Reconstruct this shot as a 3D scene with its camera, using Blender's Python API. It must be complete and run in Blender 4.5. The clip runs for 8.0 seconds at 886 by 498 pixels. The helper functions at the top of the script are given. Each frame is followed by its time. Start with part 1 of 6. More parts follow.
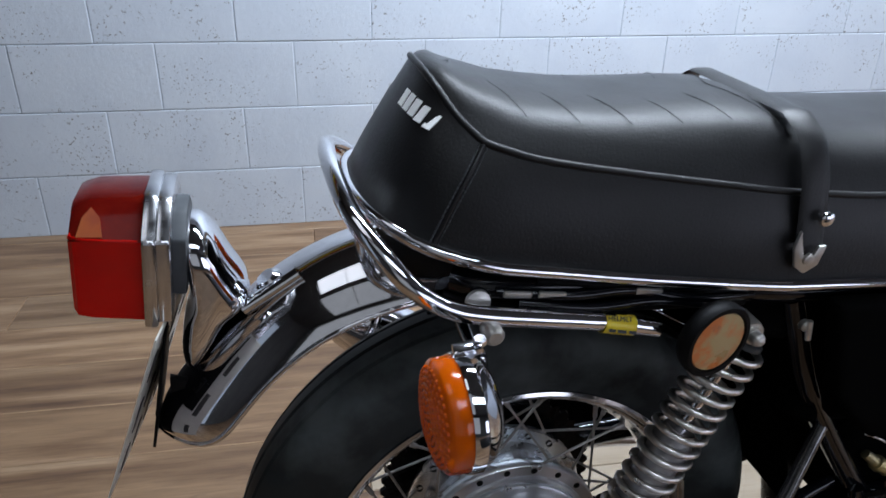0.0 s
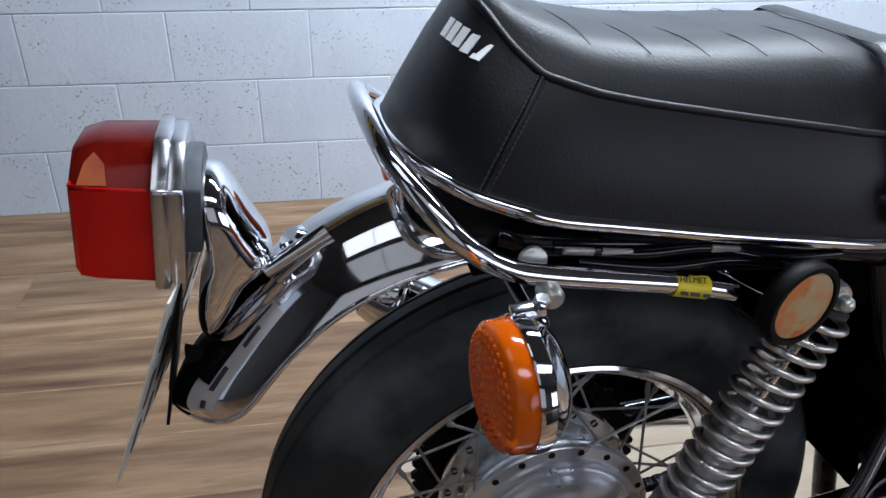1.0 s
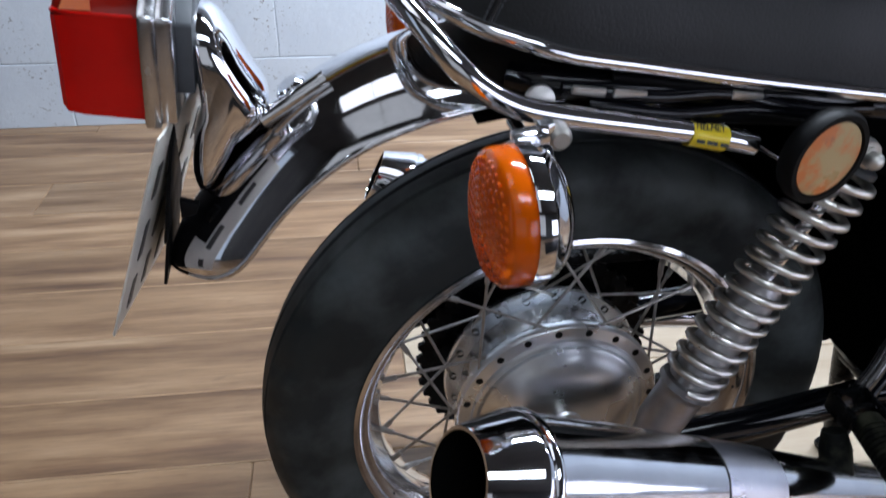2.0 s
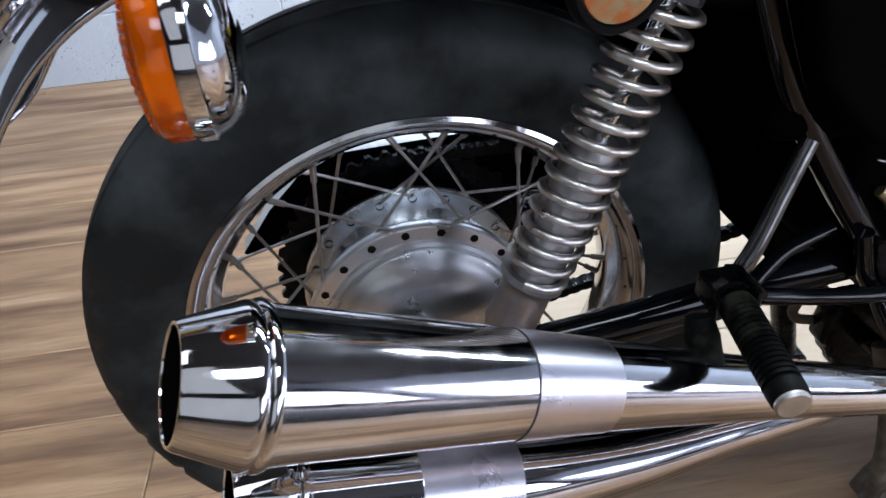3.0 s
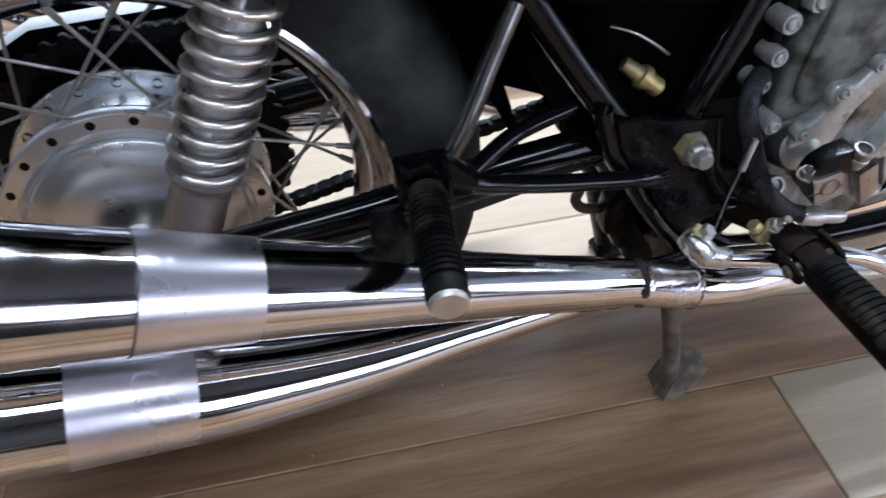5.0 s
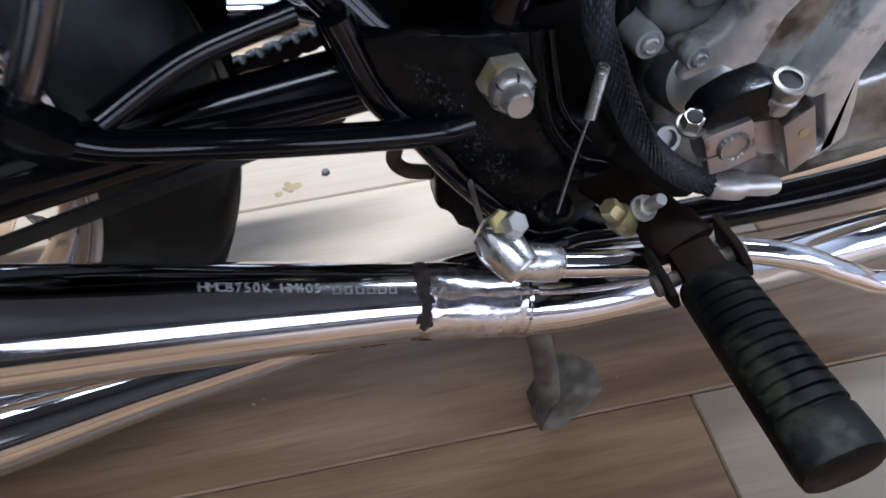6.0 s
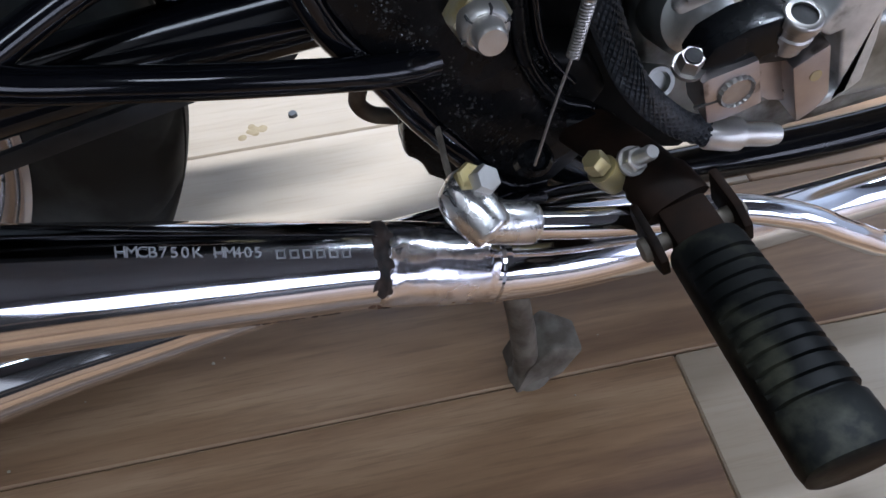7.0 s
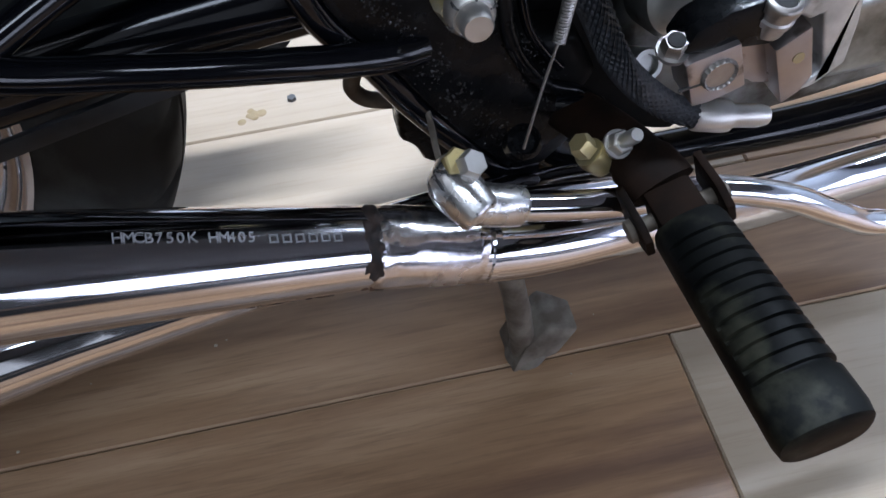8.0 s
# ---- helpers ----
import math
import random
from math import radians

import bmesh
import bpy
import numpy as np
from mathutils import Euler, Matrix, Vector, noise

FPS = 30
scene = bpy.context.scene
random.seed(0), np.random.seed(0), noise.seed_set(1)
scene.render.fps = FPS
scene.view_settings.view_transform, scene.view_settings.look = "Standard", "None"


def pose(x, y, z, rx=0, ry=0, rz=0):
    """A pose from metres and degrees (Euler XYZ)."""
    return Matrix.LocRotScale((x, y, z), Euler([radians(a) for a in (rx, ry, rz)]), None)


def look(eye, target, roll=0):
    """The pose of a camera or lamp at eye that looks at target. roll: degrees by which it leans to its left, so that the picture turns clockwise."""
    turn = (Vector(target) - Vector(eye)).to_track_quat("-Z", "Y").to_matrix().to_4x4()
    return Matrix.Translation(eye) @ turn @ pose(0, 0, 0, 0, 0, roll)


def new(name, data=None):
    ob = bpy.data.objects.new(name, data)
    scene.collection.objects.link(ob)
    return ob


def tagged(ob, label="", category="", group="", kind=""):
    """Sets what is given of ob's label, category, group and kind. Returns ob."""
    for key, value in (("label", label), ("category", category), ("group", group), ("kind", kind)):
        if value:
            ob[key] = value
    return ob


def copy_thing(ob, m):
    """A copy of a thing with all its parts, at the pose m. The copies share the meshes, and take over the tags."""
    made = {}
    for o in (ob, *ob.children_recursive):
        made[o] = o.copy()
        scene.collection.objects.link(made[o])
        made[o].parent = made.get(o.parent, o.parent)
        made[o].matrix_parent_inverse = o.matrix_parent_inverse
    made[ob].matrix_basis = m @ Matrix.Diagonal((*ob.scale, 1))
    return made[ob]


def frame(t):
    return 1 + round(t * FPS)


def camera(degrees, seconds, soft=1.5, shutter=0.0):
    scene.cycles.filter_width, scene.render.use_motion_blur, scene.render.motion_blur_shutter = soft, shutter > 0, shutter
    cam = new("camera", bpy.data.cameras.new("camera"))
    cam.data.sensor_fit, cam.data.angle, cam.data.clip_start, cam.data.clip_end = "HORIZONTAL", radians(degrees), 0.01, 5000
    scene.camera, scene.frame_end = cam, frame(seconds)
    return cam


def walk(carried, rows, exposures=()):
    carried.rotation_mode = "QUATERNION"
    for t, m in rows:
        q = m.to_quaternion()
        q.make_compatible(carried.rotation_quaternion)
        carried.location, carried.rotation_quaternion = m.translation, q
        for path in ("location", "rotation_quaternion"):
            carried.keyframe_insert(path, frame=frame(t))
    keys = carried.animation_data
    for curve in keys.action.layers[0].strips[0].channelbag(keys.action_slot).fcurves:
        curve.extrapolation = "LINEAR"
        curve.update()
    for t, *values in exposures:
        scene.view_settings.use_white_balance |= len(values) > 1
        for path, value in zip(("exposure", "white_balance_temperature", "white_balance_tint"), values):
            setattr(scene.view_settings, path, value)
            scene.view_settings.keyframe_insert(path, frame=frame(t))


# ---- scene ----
cam = camera(61.27, 8.0, soft=1.5, shutter=0.28)
PATH = [
    (0, look((-0.2518, -0.6738, 1.0814), (-0.0385, 0.1923, 0.6300), 1.32)),
    (0.5, look((-0.2641, -0.6267, 1.0313), (-0.0555, 0.2313, 0.5621), 1.26)),
    (1, look((-0.2664, -0.6099, 1.0211), (-0.0690, 0.2509, 0.5520), 0.80)),
    (1.2, look((-0.2695, -0.6089, 1.0189), (-0.0731, 0.2541, 0.5535), 1.12)),
    (2.3, look((-0.2250, -0.6317, 0.8986), (-0.0870, 0.1824, 0.3345), -0.38)),
    (2.5, look((-0.1639, -0.6316, 0.8714), (-0.0277, 0.1752, 0.2964), -2.70)),
    (3, look((-0.0581, -0.6233, 0.8376), (0.0566, 0.1850, 0.2601), -4.87)),
    (3.5, look((-0.0248, -0.6236, 0.8227), (0.0727, 0.1735, 0.2268), -5.43)),
    (4, look((0.0038, -0.6316, 0.8176), (0.1032, 0.1538, 0.2065), -4.85)),
    (4.5, look((0.0845, -0.6415, 0.8013), (0.2281, 0.0985, 0.1443), -3.34)),
    (4.8, look((0.1231, -0.6118, 0.7653), (0.2908, 0.1103, 0.0942), -3.41)),
    (5, look((0.1608, -0.6149, 0.7744), (0.3069, 0.0977, 0.0882), -4.16)),
    (5.2, look((0.2156, -0.6005, 0.7548), (0.3642, 0.1204, 0.0779), -4.40)),
    (6.3, look((0.4088, -0.4356, 0.5882), (0.5093, 0.1945, -0.1818), -5.78)),
    (6.5, look((0.4095, -0.4345, 0.5862), (0.5131, 0.1810, -0.1951), -4.80)),
    (7, look((0.4063, -0.4273, 0.5833), (0.5223, 0.1716, -0.2091), -4.50)),
    (7.5, look((0.4103, -0.4253, 0.5868), (0.5183, 0.1634, -0.2143), -5.92)),
    (8, look((0.4127, -0.4336, 0.5902), (0.5158, 0.1477, -0.2169), -5.70)),
]
walk(cam, PATH, exposures=[(0, -1.35, 6500, 10), (0.5, -1.18, 6500, 10), (1.2, -1.08, 6500, 10), (2.3, -0.68, 6470, 10.5), (3.2, -0.6, 6450, 11), (5.0, -0.40, 6350, 11), (6.3, -0.50, 6150, 12.5), (8, -0.55, 6150, 12.5)])

# ---- world and lamps ----
world = bpy.data.worlds.new("world")
scene.world = world
world.use_nodes = True
world.node_tree.nodes["Background"].inputs[0].default_value = (0.55, 0.62, 0.75, 1)
world.node_tree.nodes["Background"].inputs[1].default_value = 0.05

# the room is turned a little against the motorcycle: along the wall, across to it
ROOM = pose(0, 0, 0, 0, 0, -3.36)
WALL_Y, BACK_Y, LEFT_X, RIGHT_X, TOP_Z = 1.675, -4.6, -3.1, 5.6, 3.1


def lamp(name, x, y, z, sx, sy, watts, colour):
    data = bpy.data.lights.new(name, "AREA")
    data.shape, data.size, data.size_y, data.energy, data.color = "RECTANGLE", sx, sy, watts, colour
    ob = new(name, data)
    ob.matrix_world = ROOM @ pose(x, y, z)
    return ob


COOL = (0.80, 0.91, 1.06)
# battens: along, across, height, watts; the one over the bench beyond the motorcycle hangs low
TUBES = [(0.72, 0.60, 2.35, 225), (3.9, 0.8, 3.0, 100)]
for x, y, z, watts in TUBES:
    lamp("tube_lamp", x, y, z - 0.02, 1.5, 0.12, watts, COOL)
# a broad dimmer panel on the near side: along, across, height, length, width
PANEL = (0.45, -1.75, 2.90, 1.7, 0.60)
lamp("panel_lamp", PANEL[0], PANEL[1], PANEL[2] - 0.02, PANEL[3], PANEL[4], 56, COOL)


# ---- materials ----
def nodes_of(name):
    m = bpy.data.materials.new(name)
    m.use_nodes = True
    t = m.node_tree
    return m, t.nodes, t.links, t.nodes["Principled BSDF"]


def noise_tex(n, l, scale, detail=4.0, stretch=(1, 1, 1), coords=None, rough=0.55):
    tex = n.new("ShaderNodeTexNoise")
    tex.inputs["Scale"].default_value = scale
    tex.inputs["Detail"].default_value = detail
    tex.inputs["Roughness"].default_value = rough
    if coords is None:
        coords = n.new("ShaderNodeTexCoord").outputs["Object"]
    mp = n.new("ShaderNodeMapping")
    mp.inputs["Scale"].default_value = stretch
    l.new(coords, mp.inputs["Vector"])
    l.new(mp.outputs["Vector"], tex.inputs["Vector"])
    return tex.outputs["Fac"]


def ramp(n, l, fac, stops):
    r = n.new("ShaderNodeValToRGB")
    e = r.color_ramp.elements
    while len(e) < len(stops):
        e.new(0.5)
    for el, (p, c) in zip(e, stops):
        el.position = p
        el.color = (c, c, c, 1) if isinstance(c, (int, float)) else (*c, 1)
    l.new(fac, r.inputs["Fac"])
    return r.outputs["Color"]


def mixed(n, l, fac, a, b, blend="MIX"):
    x = n.new("ShaderNodeMix")
    x.data_type, x.blend_type = "RGBA", blend
    for sock, v in ((0, fac), (6, a), (7, b)):
        if isinstance(v, (int, float)):
            x.inputs[sock].default_value = v
        elif isinstance(v, tuple):
            x.inputs[sock].default_value = (*v, 1)
        else:
            l.new(v, x.inputs[sock])
    return x.outputs[2]


def bumped(n, l, bsdf, height, strength, distance):
    b = n.new("ShaderNodeBump")
    b.inputs["Strength"].default_value = strength
    b.inputs["Distance"].default_value = distance
    l.new(height, b.inputs["Height"])
    l.new(b.outputs["Normal"], bsdf.inputs["Normal"])


def mat(name, a, b=None, scale=20.0, lo=0.35, hi=0.65, rough=(0.4, 0.5), rscale=30.0, metal=0.0, bump=0.0, bscale=300.0, bdist=0.001,
        coat=0.0, spec=0.5, trans=0.0, stretch=(1, 1, 1), dirt=None, dscale=6.0, dlo=0.62, dhi=0.75, ior=1.5):
    """Two colours mixed by noise, a second noise for the gloss, a third for dirt, and fine relief."""
    m, n, l, bs = nodes_of(name)
    base = a
    if b is not None:
        base = mixed(n, l, ramp(n, l, noise_tex(n, l, scale, 6, stretch), [(lo, 0.0), (hi, 1.0)]), a, b)
    if dirt is not None:
        base = mixed(n, l, ramp(n, l, noise_tex(n, l, dscale, 8), [(dlo, 0.0), (dhi, 1.0)]), base, dirt)
    if isinstance(base, tuple):
        bs.inputs["Base Color"].default_value = (*base, 1)
    else:
        l.new(base, bs.inputs["Base Color"])
    l.new(ramp(n, l, noise_tex(n, l, rscale, 5, stretch), [(0.3, rough[0]), (0.7, rough[1])]), bs.inputs["Roughness"])
    bs.inputs["Metallic"].default_value = metal
    bs.inputs["Coat Weight"].default_value = coat
    bs.inputs["Coat Roughness"].default_value = 0.05
    bs.inputs["Specular IOR Level"].default_value = spec
    bs.inputs["Transmission Weight"].default_value = trans
    bs.inputs["IOR"].default_value = ior
    if bump:
        bumped(n, l, bs, noise_tex(n, l, bscale, 3, stretch), bump, bdist)
    return m


CHROME = mat("chrome", (0.80, 0.80, 0.82), (0.72, 0.72, 0.75), scale=40, rough=(0.03, 0.09), rscale=60, metal=1.0, bump=0.02, bscale=90, bdist=0.0006)
BEZEL = mat("satin_chrome", (0.66, 0.66, 0.68), (0.54, 0.54, 0.56), scale=40, rough=(0.14, 0.28), rscale=60, metal=1.0, bump=0.04, bscale=150, bdist=0.0008)
RIM_CHROME = mat("dulled_chrome", (0.74, 0.73, 0.74), (0.62, 0.61, 0.62), scale=30, rough=(0.08, 0.18), rscale=30, metal=1.0, dirt=(0.20, 0.15, 0.11), dscale=30, dlo=0.62, dhi=0.78)
CHROME_WORN = mat("worn_chrome", (0.80, 0.80, 0.82), (0.72, 0.72, 0.75), scale=30, rough=(0.05, 0.13), rscale=55, metal=1.0, bump=0.006, bscale=120, bdist=0.0004,
                  dirt=(0.16, 0.10, 0.07), dscale=22, dlo=0.70, dhi=0.76)
PALE_SATIN = mat("pale_satin_steel", (0.88, 0.87, 0.94), (0.78, 0.77, 0.86), scale=24, rough=(0.24, 0.34), rscale=12, metal=1.0)
ALLOY = mat("cast_alloy", (0.44, 0.45, 0.43), (0.20, 0.21, 0.195), scale=24, rough=(0.28, 0.45), rscale=25, metal=0.9, bump=0.12, bscale=160, bdist=0.0008,
            dirt=(0.07, 0.06, 0.045), dscale=22, dlo=0.50, dhi=0.68)
DARK_ALLOY = mat("oily_cast_alloy", (0.24, 0.26, 0.25), (0.10, 0.112, 0.104), scale=32, rough=(0.34, 0.58), rscale=40, metal=0.55, bump=0.22, bscale=120, bdist=0.0012,
                 dirt=(0.030, 0.032, 0.022), dscale=26, dlo=0.48, dhi=0.64)
RIB_ALLOY = mat("scuffed_alloy", (0.62, 0.63, 0.62), (0.40, 0.41, 0.40), scale=50, rough=(0.30, 0.48), rscale=50, metal=0.55, bump=0.15, bscale=140, bdist=0.001,
                dirt=(0.12, 0.11, 0.09), dscale=45, dlo=0.56, dhi=0.72)
HUB_ALLOY = mat("machined_alloy", (0.84, 0.86, 0.88), (0.68, 0.70, 0.72), scale=9, rough=(0.20, 0.36), rscale=14, metal=1.0, bump=0.05, bscale=200, bdist=0.0004)
KICK_ALLOY = mat("rubbed_alloy", (0.46, 0.425, 0.41), (0.33, 0.30, 0.29), scale=24, rough=(0.26, 0.40), rscale=30, metal=0.95, bump=0.06, bscale=220, bdist=0.0005, dirt=(0.06, 0.05, 0.04), dscale=50, dlo=0.62, dhi=0.76)
DARK_STEEL = mat("dark_flat_steel", (0.028, 0.032, 0.035), (0.050, 0.056, 0.060), scale=30, rough=(0.35, 0.55), metal=0.3)
SPRING_STEEL = mat("spring_steel", (0.80, 0.77, 0.73), (0.62, 0.59, 0.55), scale=40, rough=(0.26, 0.40), rscale=50, metal=1.0, dirt=(0.26, 0.20, 0.15), dscale=40, dlo=0.62, dhi=0.78)
SHOCK_BODY = mat("dull_plated_tube", (0.44, 0.43, 0.44), (0.32, 0.31, 0.31), scale=30, rough=(0.30, 0.45), rscale=40, metal=0.95)
STRUT_STEEL = mat("worn_strut_steel", (0.17, 0.165, 0.165), (0.09, 0.088, 0.09), scale=40, rough=(0.14, 0.28), rscale=40, metal=0.95)
SPOKE_STEEL = mat("spoke_steel", (0.42, 0.40, 0.38), (0.28, 0.26, 0.24), scale=60, rough=(0.3, 0.45), metal=0.9)
ALLOY_LIP = mat("satin_alloy_strip", (0.72, 0.72, 0.71), (0.60, 0.60, 0.60), scale=20, rough=(0.3, 0.45), metal=0.7)
ZINC = mat("zinc_plate", (0.62, 0.61, 0.58), (0.50, 0.48, 0.44), scale=50, rough=(0.3, 0.45), metal=0.85, bump=0.05, bscale=250, bdist=0.0005)
NUT_PLATE = mat("worn_yellow_plate", (0.56, 0.48, 0.24), (0.46, 0.43, 0.36), scale=60, rough=(0.35, 0.5), metal=0.6, dirt=(0.30, 0.22, 0.07), dscale=40, dlo=0.55, dhi=0.7)
CADMIUM = mat("yellow_passivated_zinc", (0.46, 0.37, 0.16), (0.36, 0.32, 0.21), scale=45, rough=(0.32, 0.5), metal=0.7, dirt=(0.08, 0.06, 0.04), dscale=60, dlo=0.62, dhi=0.76)
BLACK_PAINT = mat("black_frame_paint", (0.0018, 0.0021, 0.0032), (0.0030, 0.0033, 0.0045), scale=12, rough=(0.07, 0.15), rscale=18, coat=0.1, spec=0.30, bump=0.015, bscale=60, bdist=0.0006,
                  dirt=(0.018, 0.018, 0.018), dscale=26, dlo=0.68, dhi=0.78)
BLACK_WORN = mat("chipped_black_paint", (0.0018, 0.002, 0.0025), (0.004, 0.0044, 0.005), scale=26, spec=0.15, rough=(0.12, 0.42), rscale=40, bump=0.30, bscale=110, bdist=0.0016,
                 dirt=(0.020, 0.020, 0.020), dscale=70, dlo=0.64, dhi=0.74)
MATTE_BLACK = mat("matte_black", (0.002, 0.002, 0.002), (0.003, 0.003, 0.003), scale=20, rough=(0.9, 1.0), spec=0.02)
GRIT = mat("black_grit", (0.004, 0.0042, 0.0045), (0.024, 0.024, 0.025), scale=160, lo=0.5, hi=0.62, rough=(0.12, 0.5), rscale=200, spec=0.5)
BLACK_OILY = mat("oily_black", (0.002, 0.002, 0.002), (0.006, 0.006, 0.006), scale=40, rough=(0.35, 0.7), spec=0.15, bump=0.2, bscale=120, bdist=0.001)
CLAMP_CAST = mat("satin_cast_steel", (0.72, 0.71, 0.69), (0.58, 0.57, 0.55), scale=70, rough=(0.2, 0.36), rscale=80, metal=0.95, bump=0.15, bscale=260, bdist=0.001)
BLACK_PLASTIC = mat("black_plastic", (0.002, 0.002, 0.0022), (0.003, 0.003, 0.0035), scale=20, rough=(0.5, 0.7), spec=0.12, bump=0.03, bscale=300)
RUBBER = mat("tyre_rubber", (0.0115, 0.0135, 0.0135), (0.027, 0.031, 0.0315), scale=7, lo=0.3, hi=0.7, rough=(0.5, 0.75), rscale=12, bump=0.10, bscale=160, bdist=0.0010, spec=0.22,
             dirt=(0.070, 0.080, 0.080), dscale=9, dlo=0.46, dhi=0.66)
PEG_RUBBER = mat("peg_rubber", (0.0022, 0.0026, 0.0026), (0.0055, 0.006, 0.0056), scale=30, rough=(0.38, 0.62), bump=0.12, bscale=180, spec=0.06, dirt=(0.044, 0.044, 0.030), dscale=26, dlo=0.54, dhi=0.72)
VINYL = mat("black_vinyl", (0.005, 0.005, 0.0055), (0.008, 0.008, 0.0085), scale=6, rough=(0.38, 0.50), rscale=9, bump=0.35, bscale=420, bdist=0.0009, spec=0.32)
RUST = mat("rusty_steel", (0.005, 0.0036, 0.0028), (0.015, 0.008, 0.005), scale=45, rough=(0.5, 0.8), spec=0.07, bump=0.25, bscale=180, bdist=0.001, dirt=(0.035, 0.026, 0.018), dscale=60, dlo=0.66, dhi=0.76)
DEEP_RUST = mat("rust_scab", (0.035, 0.018, 0.010), (0.09, 0.04, 0.02), scale=180, rough=(0.7, 0.95), bump=0.5, bscale=400, bdist=0.002)
BURNT = mat("burnt_scale", (0.006, 0.005, 0.005), (0.030, 0.016, 0.011), scale=160, rough=(0.6, 0.9), bump=0.4, bscale=300, bdist=0.001)
WELD = mat("weld_slag", (0.76, 0.75, 0.77), (0.36, 0.32, 0.31), scale=110, lo=0.52, hi=0.72, rough=(0.06, 0.30), metal=1.0, bump=0.10, bscale=200, bdist=0.002)
STAND_STEEL = mat("dirty_grey_steel", (0.21, 0.185, 0.150), (0.085, 0.068, 0.050), scale=38, rough=(0.6, 0.85), metal=0.2, bump=0.2, bscale=150, bdist=0.0015)
RED_LENS = mat("red_lens", (0.66, 0.008, 0.005), (0.52, 0.005, 0.004), scale=14, rough=(0.05, 0.12), coat=0.15, trans=0.35, ior=1.42, spec=0.35)
SEE_THROUGH_RED = mat("see_through_red", (0.10, 0.004, 0.003), (0.15, 0.008, 0.004), scale=30, rough=(0.06, 0.14), coat=0.0, trans=0.35, ior=1.30, spec=0.2)
AMBER_LENS = mat("amber_lens", (0.96, 0.165, 0.001), (0.90, 0.13, 0.001), scale=16, rough=(0.06, 0.14), coat=0.1, trans=0.55, ior=1.42, bump=0.15, bscale=200, bdist=0.001)
AMBER_MARK = mat("dull_amber", (0.24, 0.050, 0.006), (0.19, 0.028, 0.005), scale=60, rough=(0.25, 0.4))
FADED_ORANGE = mat("faded_orange_reflector", (0.52, 0.15, 0.035), (0.40, 0.29, 0.14), scale=42, lo=0.42, hi=0.58, rough=(0.25, 0.4), coat=0.3, dirt=(0.30, 0.12, 0.06), dscale=60)
PLATE_WHITE = mat("plate_white", (0.62, 0.61, 0.56), (0.52, 0.51, 0.47), scale=12, rough=(0.3, 0.5))
INK = mat("dark_ink", (0.03, 0.03, 0.03), (0.05, 0.05, 0.05), scale=30, rough=(0.4, 0.6))
WHITE_INK = mat("white_ink", (0.92, 0.92, 0.91), (0.84, 0.84, 0.82), scale=60, rough=(0.4, 0.55))
YELLOW_LABEL = mat("yellow_label", (0.75, 0.58, 0.02), (0.68, 0.50, 0.02), scale=40, rough=(0.3, 0.45))
RED_PAINT = mat("red_paint", (0.45, 0.02, 0.015), (0.38, 0.015, 0.012), scale=20, rough=(0.3, 0.5))
GASKET = mat("grey_gasket", (0.03, 0.035, 0.04), (0.05, 0.055, 0.06), scale=20, rough=(0.5, 0.7))
HOSE_BRAID = mat("black_braid", (0.010, 0.012, 0.015), (0.030, 0.034, 0.040), scale=160, rough=(0.35, 0.55), spec=0.3)
ENGRAVED = mat("engraved_mark", (0.30, 0.30, 0.31), (0.16, 0.16, 0.17), scale=90, rough=(0.45, 0.6), metal=0.6)
CEILING_PAINT = mat("ceiling_paint", (0.040, 0.037, 0.036), (0.030, 0.028, 0.027), scale=2, rough=(0.7, 0.9))
FLAKE = mat("pale_flake", (0.42, 0.38, 0.30), (0.30, 0.27, 0.21), scale=200, rough=(0.6, 0.8))
OIL_STAIN = mat("oily_stain", (0.15, 0.10, 0.040), (0.21, 0.15, 0.075), scale=60, rough=(0.25, 0.5))


def glow(name, colour, strength, base=0.8):
    m, n, l, bs = nodes_of(name)
    bs.inputs["Base Color"].default_value = (base, base, base, 1)
    bs.inputs["Emission Color"].default_value = (*colour, 1)
    bs.inputs["Emission Strength"].default_value = strength
    return m


TUBE_GLOW = glow("lit_tube", COOL, 14.0)
DAYLIGHT = glow("overcast_daylight", (0.81, 0.87, 1.09), 6.0)
BLUE_STRIP_GLOW = glow("blue_strip_glow", (0.70, 0.86, 1.10), 0.85, 0.04)
PALE_DAYLIGHT = glow("pale_daylight", (0.86, 0.92, 1.02), 0.75, 0.04)
ROOF_DAYLIGHT = glow("roof_daylight", (0.86, 0.92, 1.02), 3.0, 0.3)


